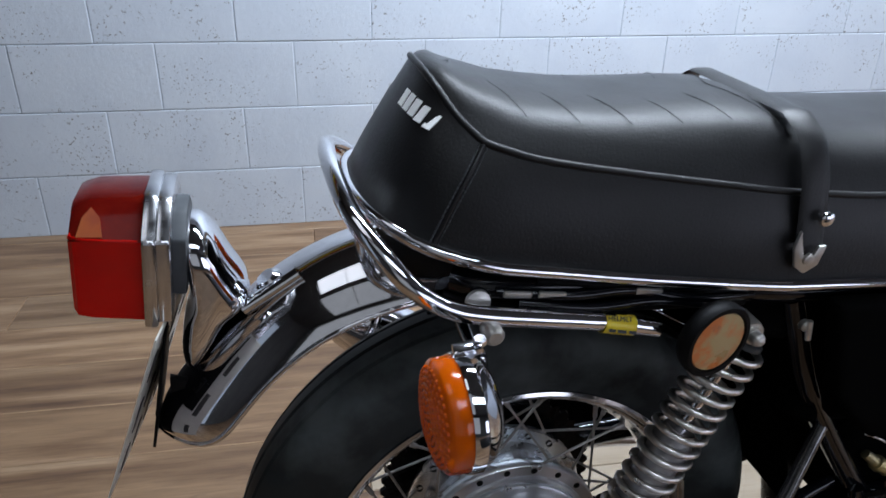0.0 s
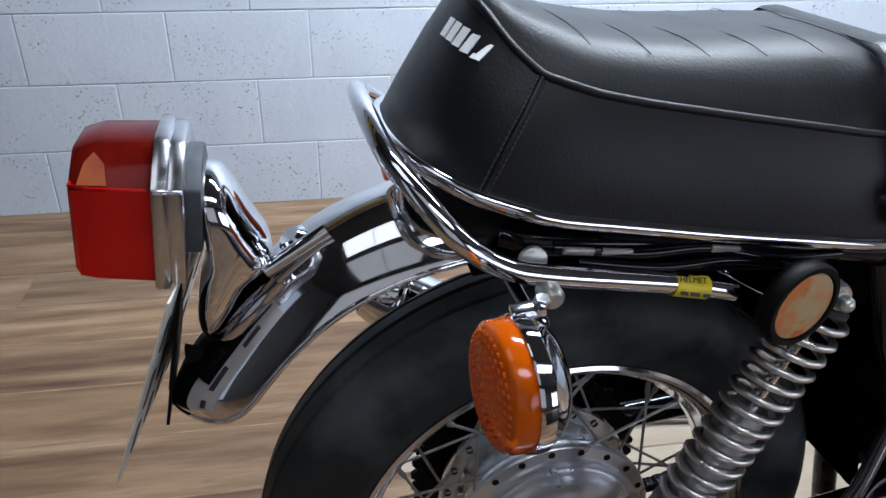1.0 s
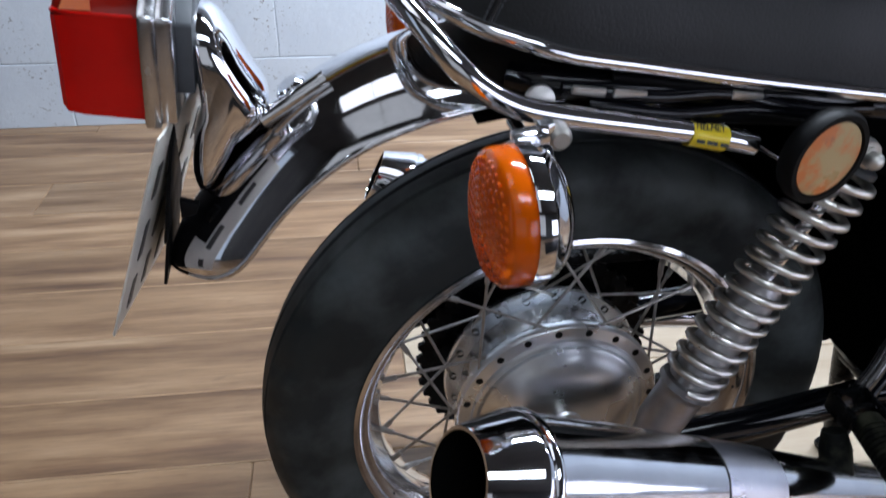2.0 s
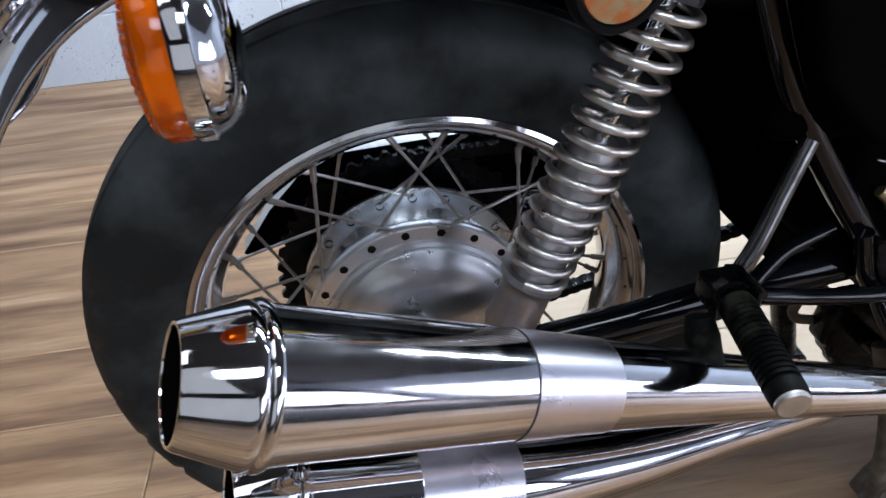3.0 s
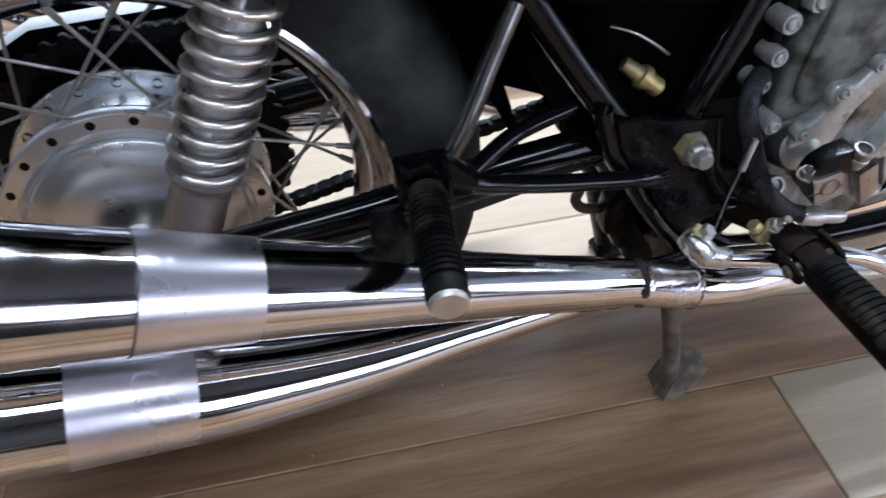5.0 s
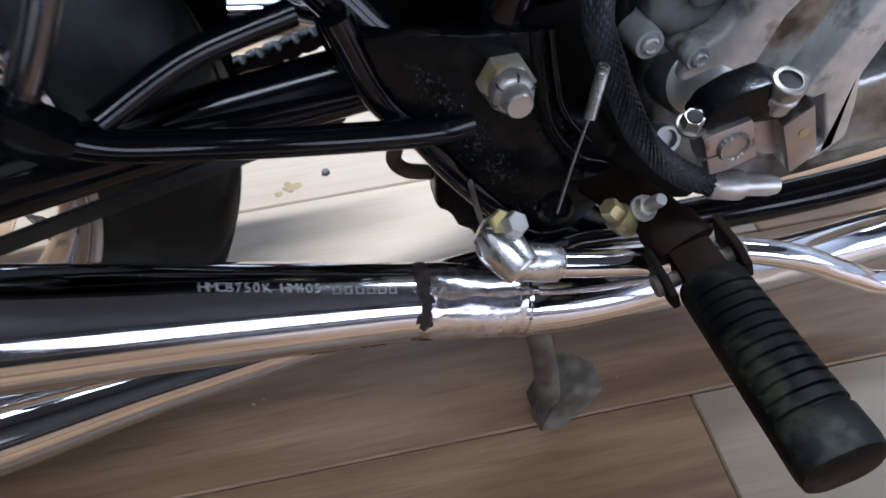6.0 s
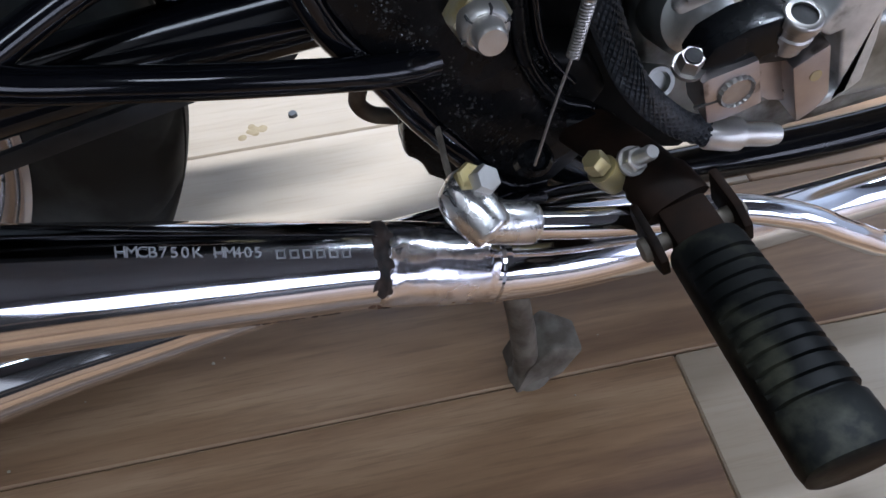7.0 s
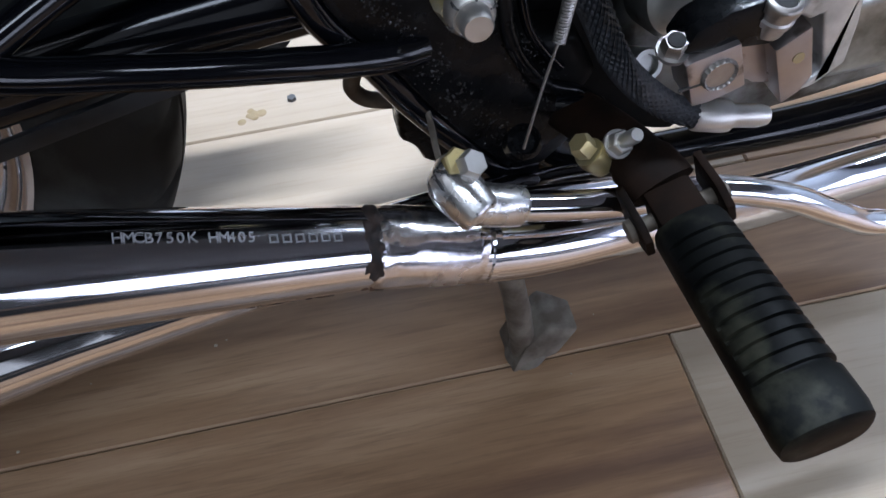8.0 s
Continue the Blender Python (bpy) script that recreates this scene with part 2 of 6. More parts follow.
def wood_material(name, stops, figure, line, low, high):
    """Laminate: each plank has its own tone and its own stretch of grain."""
    m, n, l, bs = nodes_of(name)
    info = n.new("ShaderNodeObjectInfo")
    geo = n.new("ShaderNodeTexCoord")
    isl = n.new("ShaderNodeNewGeometry")
    add = n.new("ShaderNodeMath")
    add.operation = "ADD"
    l.new(info.outputs["Random"], add.inputs[0])
    l.new(isl.outputs["Random Per Island"], add.inputs[1])
    shift = n.new("ShaderNodeVectorMath")
    shift.operation = "SCALE"
    comb = n.new("ShaderNodeCombineXYZ")
    for k in range(3):
        l.new(add.outputs[0], comb.inputs[k])
    l.new(comb.outputs[0], shift.inputs[0])
    shift.inputs["Scale"].default_value = 37.0
    off = n.new("ShaderNodeVectorMath")
    off.operation = "ADD"
    l.new(geo.outputs["Object"], off.inputs[0])
    l.new(shift.outputs[0], off.inputs[1])
    c = off.outputs[0]
    broad = noise_tex(n, l, 2.2, 3, (0.7, 5.0, 1.0), c)
    bands = noise_tex(n, l, 3.0, 6, (0.6, 6.0, 1.0), c, 0.6)
    fine = noise_tex(n, l, 14.0, 8, (0.9, 16.0, 1.0), c, 0.70)
    base = ramp(n, l, bands, stops)
    base = mixed(n, l, ramp(n, l, broad, [(0.46, 0.0), (0.70, 0.50)]), base, figure)
    base = mixed(n, l, ramp(n, l, fine, [(0.34, 0.34), (0.50, 0.0)]), base, line)
    knots = noise_tex(n, l, 5.0, 4, (1.2, 4.0, 1.0), c, 0.6)
    base = mixed(n, l, ramp(n, l, knots, [(0.66, 0.0), (0.76, 0.55)]), base, line)
    tone = n.new("ShaderNodeMapRange")
    tone.inputs["To Min"].default_value, tone.inputs["To Max"].default_value = low, high
    frac = n.new("ShaderNodeMath")
    frac.operation = "FRACT"
    l.new(add.outputs[0], frac.inputs[0])
    l.new(frac.outputs[0], tone.inputs["Value"])
    hsv = n.new("ShaderNodeHueSaturation")
    hsv.inputs["Hue"].default_value, hsv.inputs["Saturation"].default_value = 0.503, 1.06
    l.new(tone.outputs[0], hsv.inputs["Value"])
    l.new(base, hsv.inputs["Color"])
    l.new(hsv.outputs[0], bs.inputs["Base Color"])
    l.new(ramp(n, l, bands, [(0.3, 0.42), (0.7, 0.30)]), bs.inputs["Roughness"])
    bumped(n, l, bs, fine, 0.12, 0.0006)
    return m


def block_material():
    """Rolled paint over open-textured concrete block: pale blue-white, pitted."""
    m, n, l, bs = nodes_of("painted_block")
    info = n.new("ShaderNodeObjectInfo")
    geo = n.new("ShaderNodeTexCoord")
    comb = n.new("ShaderNodeCombineXYZ")
    for k in range(3):
        l.new(info.outputs["Random"], comb.inputs[k])
    sc = n.new("ShaderNodeVectorMath")
    sc.operation = "SCALE"
    sc.inputs["Scale"].default_value = 51.0
    l.new(comb.outputs[0], sc.inputs[0])
    off = n.new("ShaderNodeVectorMath")
    off.operation = "ADD"
    l.new(geo.outputs["Object"], off.inputs[0])
    l.new(sc.outputs[0], off.inputs[1])
    c = off.outputs[0]
    tone = mixed(n, l, ramp(n, l, noise_tex(n, l, 5, 5, coords=c), [(0.3, 0.0), (0.7, 1.0)]), (0.535, 0.585, 0.655), (0.595, 0.645, 0.705))
    patch = ramp(n, l, noise_tex(n, l, 8, 3, coords=c), [(0.46, 0.0), (0.60, 1.0)])
    pits = ramp(n, l, noise_tex(n, l, 120, 3, coords=c), [(0.33, 1.0), (0.39, 0.0)])
    pit = n.new("ShaderNodeMath")
    pit.operation = "MULTIPLY"
    l.new(patch, pit.inputs[0])
    l.new(pits, pit.inputs[1])
    l.new(mixed(n, l, pit.outputs[0], tone, (0.20, 0.20, 0.20)), bs.inputs["Base Color"])
    bs.inputs["Roughness"].default_value = 0.45
    rough = noise_tex(n, l, 45, 8, coords=c, rough=0.7)
    bumped(n, l, bs, rough, 0.5, 0.003)
    return m


WOOD = wood_material("oak_laminate", [(0.33, (0.096, 0.050, 0.030)), (0.45, (0.178, 0.102, 0.058)), (0.55, (0.256, 0.156, 0.092)), (0.68, (0.370, 0.246, 0.156))],
                     (0.290, 0.180, 0.105), (0.085, 0.044, 0.024), 0.80, 1.14)
# paler laminate: strong light on the floor is put into its colour
LIT_WOOD = wood_material("lit_laminate", [(0.28, (0.250, 0.190, 0.132)), (0.44, (0.288, 0.225, 0.162)), (0.58, (0.318, 0.252, 0.186)), (0.74, (0.350, 0.282, 0.212))],
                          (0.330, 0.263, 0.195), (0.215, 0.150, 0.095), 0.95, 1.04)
# light tan for the long bevels: the highlight along the seams is painted in
LIT_EDGE_WOOD = mat("lit_plank_edge", (0.38, 0.255, 0.15), (0.25, 0.155, 0.09), scale=9, rough=(0.4, 0.55), stretch=(1, 8, 1))
BLOCK = block_material()
MORTAR = mat("painted_mortar", (0.52, 0.57, 0.64), (0.44, 0.49, 0.55), scale=30, rough=(0.5, 0.7), bump=0.3, bscale=120, bdist=0.002)
UNDERLAY = mat("dark_joint", (0.05, 0.032, 0.020), (0.09, 0.06, 0.04), scale=60, rough=(0.7, 0.9))
DARK_PAINT = mat("dark_wall_paint", (0.05, 0.048, 0.046), (0.035, 0.034, 0.034), scale=1.5, rough=(0.5, 0.7))
WALL_PAINT = mat("wall_paint", (0.62, 0.68, 0.77), (0.56, 0.62, 0.71), scale=1.5, rough=(0.5, 0.7))


# ---- mesh helpers ----
PLACE = [Matrix.Identity(4)]  # where the parts that follow are set


def finish(name, bm, material, parent=None, label="", smooth=True, angle=40.0):
    bmesh.ops.transform(bm, matrix=PLACE[0], verts=bm.verts)
    bmesh.ops.recalc_face_normals(bm, faces=bm.faces)
    if smooth:
        for f in bm.faces:
            f.smooth = True
        for e in bm.edges:
            if len(e.link_faces) == 2 and e.calc_face_angle(0) > radians(angle):
                e.smooth = False
    me = bpy.data.meshes.new(name)
    bm.to_mesh(me)
    bm.free()
    for one in material if isinstance(material, (list, tuple)) else [material]:
        me.materials.append(one)
    ob = new(name, me)
    if parent is not None:
        ob.parent = parent
    if label:
        ob["label"] = label
    return ob


def part(name, bm, material, parent, label="", **kw):
    return finish(name, bm, material, parent, label, **kw)


def thing(name, label, category, group="", kind="", at=None):
    ob = new(name)
    ob.empty_display_size = 0.05
    if at is not None:
        ob.matrix_world = at
    return tagged(ob, label, category, group, kind)


def axis_frame(d):
    d = Vector(d).normalized()
    ref = Vector((0, 0, 1)) if abs(d.z) < 0.95 else Vector((1, 0, 0))
    a = d.cross(ref).normalized()
    return a, d.cross(a).normalized(), d


def smooth_path(points, steps=8):
    """Catmull-Rom through the points."""
    p = [Vector(q) for q in points]
    if len(p) < 3:
        return p
    out = []
    for i in range(len(p) - 1):
        a, b, c, d = p[max(i - 1, 0)], p[i], p[i + 1], p[min(i + 2, len(p) - 1)]
        for k in range(steps):
            t = k / steps
            out.append(0.5 * (2 * b + (c - a) * t + (2 * a - 5 * b + 4 * c - d) * t * t + (3 * b - a - 3 * c + d) * t ** 3))
    return out + [p[-1]]


def tube(bm, path, r, seg=16, flat=1.0, caps=True, side=None):
    """Sweeps a circle (or, with flat, an ellipse) along the path; r is one radius or one for each point."""
    path = [Vector(q) for q in path]
    rs = r if isinstance(r, (list, tuple)) else [r] * len(path)
    rings, a = [], None
    for i, p in enumerate(path):
        d = (path[min(i + 1, len(path) - 1)] - path[max(i - 1, 0)]).normalized()
        if a is None:
            a = Vector(side) if side is not None else axis_frame(d)[0]
        a = (a - d * a.dot(d)).normalized()
        b = d.cross(a)
        rings.append([bm.verts.new(p + (a * math.cos(t) + b * math.sin(t) * flat) * rs[i]) for t in [2 * math.pi * k / seg for k in range(seg)]])
    for u, v in zip(rings, rings[1:]):
        for k in range(seg):
            bm.faces.new((u[k], u[(k + 1) % seg], v[(k + 1) % seg], v[k]))
    if caps:
        bm.faces.new(list(reversed(rings[0])))
        bm.faces.new(rings[-1])
    return bm


def lathe(bm, profile, origin, axis, seg=48, up=None, warp=None, close=False):
    """Turns a profile of (distance along the axis, radius) round the axis. warp(k, i, h, r) may shift a point."""
    a, b, d = axis_frame(axis)
    o = Vector(origin)
    rings = []
    for i, (h, r) in enumerate(profile):
        if r < 1e-6:
            rings.append([bm.verts.new(o + d * h)])
            continue
        ring = []
        for k in range(seg):
            hh, rr = warp(k, i, h, r) if warp else (h, r)
            t = 2 * math.pi * k / seg
            ring.append(bm.verts.new(o + d * hh + (a * math.cos(t) + b * math.sin(t)) * rr))
        rings.append(ring)
    pairs = list(zip(rings, rings[1:]))
    if close:
        pairs.append((rings[-1], rings[0]))
    for u, v in pairs:
        for k in range(seg):
            j = (k + 1) % seg
            q = [u[k % len(u)], u[j % len(u)], v[j % len(v)], v[k % len(v)]]
            q = [x for n, x in enumerate(q) if x not in q[:n]]
            if len(q) > 2:
                bm.faces.new(q)
    return bm


def rod(bm, a, b, r, seg=16, r2=None):
    return tube(bm, [a, b], [r, r if r2 is None else r2], seg)


def bevel(bm, width, segments=2, angle=30.0):
    es = [e for e in bm.edges if len(e.link_faces) == 2 and e.calc_face_angle(0) > radians(angle)]
    bmesh.ops.bevel(bm, geom=es, offset=width, segments=segments, profile=0.6, affect="EDGES", clamp_overlap=True)
    return bm


def box(bm, m, sx, sy, sz, b=0.0, seg=2):
    one = bmesh.new()
    bmesh.ops.create_cube(one, size=1.0)
    bmesh.ops.scale(one, vec=(sx, sy, sz), verts=one.verts)
    if b:
        bevel(one, b, seg)
    bmesh.ops.transform(one, matrix=m, verts=one.verts)
    join(bm, one)
    return bm


def join(bm, other):
    me = bpy.data.meshes.new("tmp")
    other.to_mesh(me)
    other.free()
    bm.from_mesh(me)
    bpy.data.meshes.remove(me)
    return bm


def slab(bm, outline, m, depth, b=0.0, seg=2):
    """An outline in the xy plane of m, made thick along its z (half to each side)."""
    one = bmesh.new()
    lo = [one.verts.new((x, y, -depth / 2)) for x, y in outline]
    hi = [one.verts.new((x, y, depth / 2)) for x, y in outline]
    one.faces.new(list(reversed(lo)))
    one.faces.new(hi)
    for k in range(len(lo)):
        j = (k + 1) % len(lo)
        one.faces.new((lo[k], lo[j], hi[j], hi[k]))
    bmesh.ops.recalc_face_normals(one, faces=one.faces)
    if b:
        bevel(one, b, seg)
    bmesh.ops.transform(one, matrix=m, verts=one.verts)
    return join(bm, one)


# an upright plate that faces the camera side: outline x, z; its thickness along y
def upright(y):
    return Matrix(((1, 0, 0, 0), (0, 0, -1, y), (0, 1, 0, 0), (0, 0, 0, 1)))


def hexbolt(bm, at, axis, across, height, shank=0.0, shank_h=0.0, washer=0.0):
    a, b, d = axis_frame(axis)
    o = Vector(at)
    if washer:
        lathe(bm, [(-0.001, 0), (-0.001, washer), (0.0012, washer), (0.0012, 0)], at, axis, 24)
    r = across / math.sqrt(3)
    ring = lambda h, rr: [bm.verts.new(o + d * h + (a * math.cos(t) + b * math.sin(t)) * rr) for t in [math.pi / 3 * k for k in range(6)]]
    rs = [ring(0, r), ring(height * 0.8, r), ring(height, r * 0.86)]
    for u, v in zip(rs, rs[1:]):
        for k in range(6):
            bm.faces.new((u[k], u[(k + 1) % 6], v[(k + 1) % 6], v[k]))
    bm.faces.new(rs[-1])
    if shank:
        lathe(bm, [(height, shank), (height + shank_h * 0.85, shank), (height + shank_h, shank * 0.8), (height + shank_h, 0)], at, axis, 20)
    return bm


def lettering(name, text, m, size, material, parent, depth=0.0003):
    cu = bpy.data.curves.new(name, "FONT")
    cu.body, cu.size, cu.extrude = text, size, depth
    tmp = new(name, cu)
    me = bpy.data.meshes.new_from_object(tmp)
    bpy.data.objects.remove(tmp)
    bpy.data.curves.remove(cu)
    me.materials.append(material)
    ob = new(name, me)
    ob.parent = parent
    ob.matrix_local = m
    return ob


def pillow(bm, outline, y, half, steps=9):
    """An upright plate whose faces swell like a pressed shell."""
    cx, cz = sum(p[0] for p in outline) / len(outline), sum(p[1] for p in outline) / len(outline)
    rings = []
    for k in range(steps):
        a = math.pi * (k + 0.35) / (steps - 0.3)
        f = 0.30 + 0.70 * math.sin(a) ** 0.5
        rings.append([bm.verts.new((cx + (px - cx) * f, y - half * math.cos(a), cz + (pz - cz) * f)) for px, pz in outline])
    for u, v in zip(rings, rings[1:]):
        for k in range(len(u)):
            j = (k + 1) % len(u)
            bm.faces.new((u[k], u[j], v[j], v[k]))
    bm.faces.new(rings[0])
    bm.faces.new(rings[-1])
    return bm


lerp = lambda x, xs, ys: float(np.interp(x, xs, ys))


# ---- the room ----
def room_box(name, x0, x1, y0, y1, z0, z1, material, label, category):
    bm = bmesh.new()
    box(bm, pose((x0 + x1) / 2, (y0 + y1) / 2, (z0 + z1) / 2), x1 - x0, y1 - y0, z1 - z0)
    ob = finish(name, bm, material, smooth=False)
    ob.matrix_world = ROOM
    return tagged(ob, label, category, kind="structure")


floor = room_box("floor", LEFT_X, RIGHT_X, BACK_Y, WALL_Y + 0.2, -0.12, -0.006, UNDERLAY, "brown oak laminate floor laid in long planks", "floor")
wall_north = room_box("wall_north", LEFT_X, RIGHT_X, WALL_Y + 0.0028, WALL_Y + 0.2, -0.006, TOP_Z, MORTAR, "painted concrete block wall in pale blue white", "wall")
def wall_with_hole(name, length, y_mid, hx0, hx1, hz0, hz1, material, label, at):
    """A wall along its own x with one opening through it; its inner face at y 0."""
    bm = bmesh.new()
    a, b = y_mid - length / 2, y_mid + length / 2
    for x0, x1, z0, z1 in ((a, b, -0.006, hz0), (a, b, hz1, TOP_Z), (a, hx0, hz0, hz1), (hx1, b, hz0, hz1)):
        box(bm, pose((x0 + x1) / 2, -0.1, (z0 + z1) / 2), x1 - x0, 0.2, z1 - z0)
    ob = finish(name, bm, material, smooth=False)
    ob.matrix_world = at
    return tagged(ob, label, "wall", kind="structure")


def window_in(name, x0, x1, z0, z1, cols, rows, material, label, at):
    win = thing(name, label, "window", kind="structure", at=at)
    w, h = (x1 - x0) / cols, (z1 - z0) / rows
    for k in range(cols):
        for r in range(rows):
            bm = bmesh.new()
            box(bm, pose(x0 + (k + 0.5) * w, -0.12, z0 + (r + 0.5) * h), w - 0.05, 0.012, h - 0.05)
            part("pane", bm, material, win, "bright frosted pane", smooth=False)
    for r in range(rows + 1):
        bm = bmesh.new()
        box(bm, pose((x0 + x1) / 2, -0.11, z0 + h * r), x1 - x0, 0.06, 0.06, 0.004)
        part("bar", bm, CEILING_PAINT, win)
    for k in range(cols + 1):
        bm = bmesh.new()
        box(bm, pose(x0 + w * k, -0.11, (z0 + z1) / 2), 0.06, 0.055, z1 - z0, 0.004)
        part("bar", bm, CEILING_PAINT, win)


SOUTH = ROOM @ pose(0, BACK_Y, 0)
EAST = ROOM @ pose(RIGHT_X, 0, 0, 0, 0, 90)
wall_with_hole("wall_south", RIGHT_X - LEFT_X, (LEFT_X + RIGHT_X) / 2, 1.7, 5.3, 0.35, 2.10, DARK_PAINT, "dark painted workshop wall with a wide window", SOUTH)
window_in("window_1", 1.7, 5.3, 0.35, 2.10, 3, 2, DAYLIGHT, "tall workshop window full of white daylight", SOUTH)
wall_with_hole("wall_east", WALL_Y - BACK_Y + 0.4, (WALL_Y + BACK_Y) / 2, -4.3, -1.6, 0.35, 2.10, WALL_PAINT, "pale painted workshop end wall with a window", EAST)
window_in("window_2", -4.3, -1.6, 0.35, 2.10, 2, 2, DAYLIGHT, "tall workshop window full of white daylight", EAST)
light_box = ROOM @ pose(0, BACK_Y + 0.14, 0)
window_in("window_3", -2.6, 0.6, 0.45, 2.80, 1, 1, PALE_DAYLIGHT, "dim frosted workshop window", light_box)
roof_light = thing("skylight_1", "pale roof light panels in the ceiling", "skylight", kind="structure", at=ROOM)
for k in range(2):
    bm = bmesh.new()
    box(bm, pose(-1.55 + 0.62 * k, -0.35, TOP_Z - 0.010), 0.60, 0.95, 0.012)
    part("pane", bm, ROOF_DAYLIGHT, roof_light, "pale frosted pane", smooth=False)
for k in range(2):
    bm = bmesh.new()
    box(bm, pose(-1.55 + 0.77 * k, -2.65, TOP_Z - 0.010), 0.75, 2.9, 0.012)
    part("pane", bm, PALE_DAYLIGHT, roof_light, "dim frosted pane", smooth=False)
# unseen dark sheet, added to give the mufflers a dark reflected streak
dark_sheet = thing("floor_mat", "dark sheet added on the floor to darken the mufflers' reflections", "mat", at=ROOM @ pose(1.3, -2.3, 0))
bm = bmesh.new()
box(bm, pose(0, 0, 0.006), 2.3, 1.9, 0.010, 0.003)
part("sheet", bm, BLACK_PLASTIC, dark_sheet)
# a poster high on the wall; it shows only as a reflection in the fender
poster = thing("poster", "black wall poster with yellow, red and white bands", "poster", at=ROOM @ pose(-1.7, WALL_Y - 0.012, 2.55))
bm = bmesh.new()
box(bm, pose(0, 0, 0), 2.0, 0.006, 1.0, 0.001)
part("sheet", bm, BLACK_PLASTIC, poster)
for z, w, material in ((0.38, 0.14, PLATE_WHITE), (0.20, 0.12, RED_PAINT), (-0.02, 0.16, YELLOW_LABEL), (-0.32, 0.26, PLATE_WHITE)):
    bm = bmesh.new()
    box(bm, pose(0, -0.005, z), 1.9, 0.003, w)
    part("band", bm, material, poster)
# unseen glowing strip, added to draw a blue stripe in the chrome fender
WEST = ROOM @ pose(LEFT_X, 0, 0, 0, 0, -90)
wall_with_hole("wall_west", WALL_Y - BACK_Y + 0.4, -(WALL_Y + BACK_Y) / 2, 0.80, 1.45, 0.05, 2.75, DARK_PAINT, "dark painted workshop wall with a gap for an added glowing strip", WEST)
window_in("west_glow_strip", 0.80, 1.45, 0.05, 2.75, 1, 1, BLUE_STRIP_GLOW, "tall pale blue glowing strip added for the fender's reflection", WEST)
room_box("ceiling", LEFT_X - 0.2, RIGHT_X + 0.2, BACK_Y - 0.2, WALL_Y + 0.2, TOP_Z, TOP_Z + 0.15, CEILING_PAINT, "dim grey workshop ceiling", "ceiling")


def build_ceiling_light():
    light = thing("ceiling_light", "white ceiling batten light with two lit tubes", "ceiling light", group="ceiling lights")
    bm = bmesh.new()
    box(bm, pose(0, 0, 0.06), 1.55, 0.16, 0.05, 0.008)
    part("housing", bm, PLATE_WHITE, light)
    for x in (-0.6, 0.6):
        bm = bmesh.new()
        rod(bm, (x, 0, 0.08), (x, 0, 0.75), 0.004, 8)
        part("hanger", bm, ZINC, light)
    for y in (-0.045, 0.045):
        bm = bmesh.new()
        rod(bm, (-0.74, y, 0.015), (0.74, y, 0.015), 0.014, 12)
        part("tube", bm, TUBE_GLOW, light, "lit fluorescent tube")
    return light


first_light = build_ceiling_light()
first_light.matrix_world = ROOM @ pose(*TUBES[0][:3])
for x, y, z, watts in TUBES[1:]:
    copy_thing(first_light, ROOM @ pose(x, y, z))

panel_light = thing("ceiling_panel", "wide white ceiling light panel hung on two rods", "ceiling light", at=ROOM @ pose(*PANEL[:3]))
bm = bmesh.new()
box(bm, pose(0, 0, 0.030), PANEL[3] + 0.06, PANEL[4] + 0.06, 0.045, 0.006)
part("housing", bm, PLATE_WHITE, panel_light)
for x in (-0.7, 0.7):
    bm = bmesh.new()
    rod(bm, (x, 0, 0.05), (x, 0, TOP_Z - PANEL[2]), 0.004, 8)
    part("hanger", bm, ZINC, panel_light)

# ---- the motorcycle ----
AX = Vector((0, 0, 0.330))
bike = thing("motorcycle", "black and chrome vintage motorcycle on its centre stand", "motorcycle")


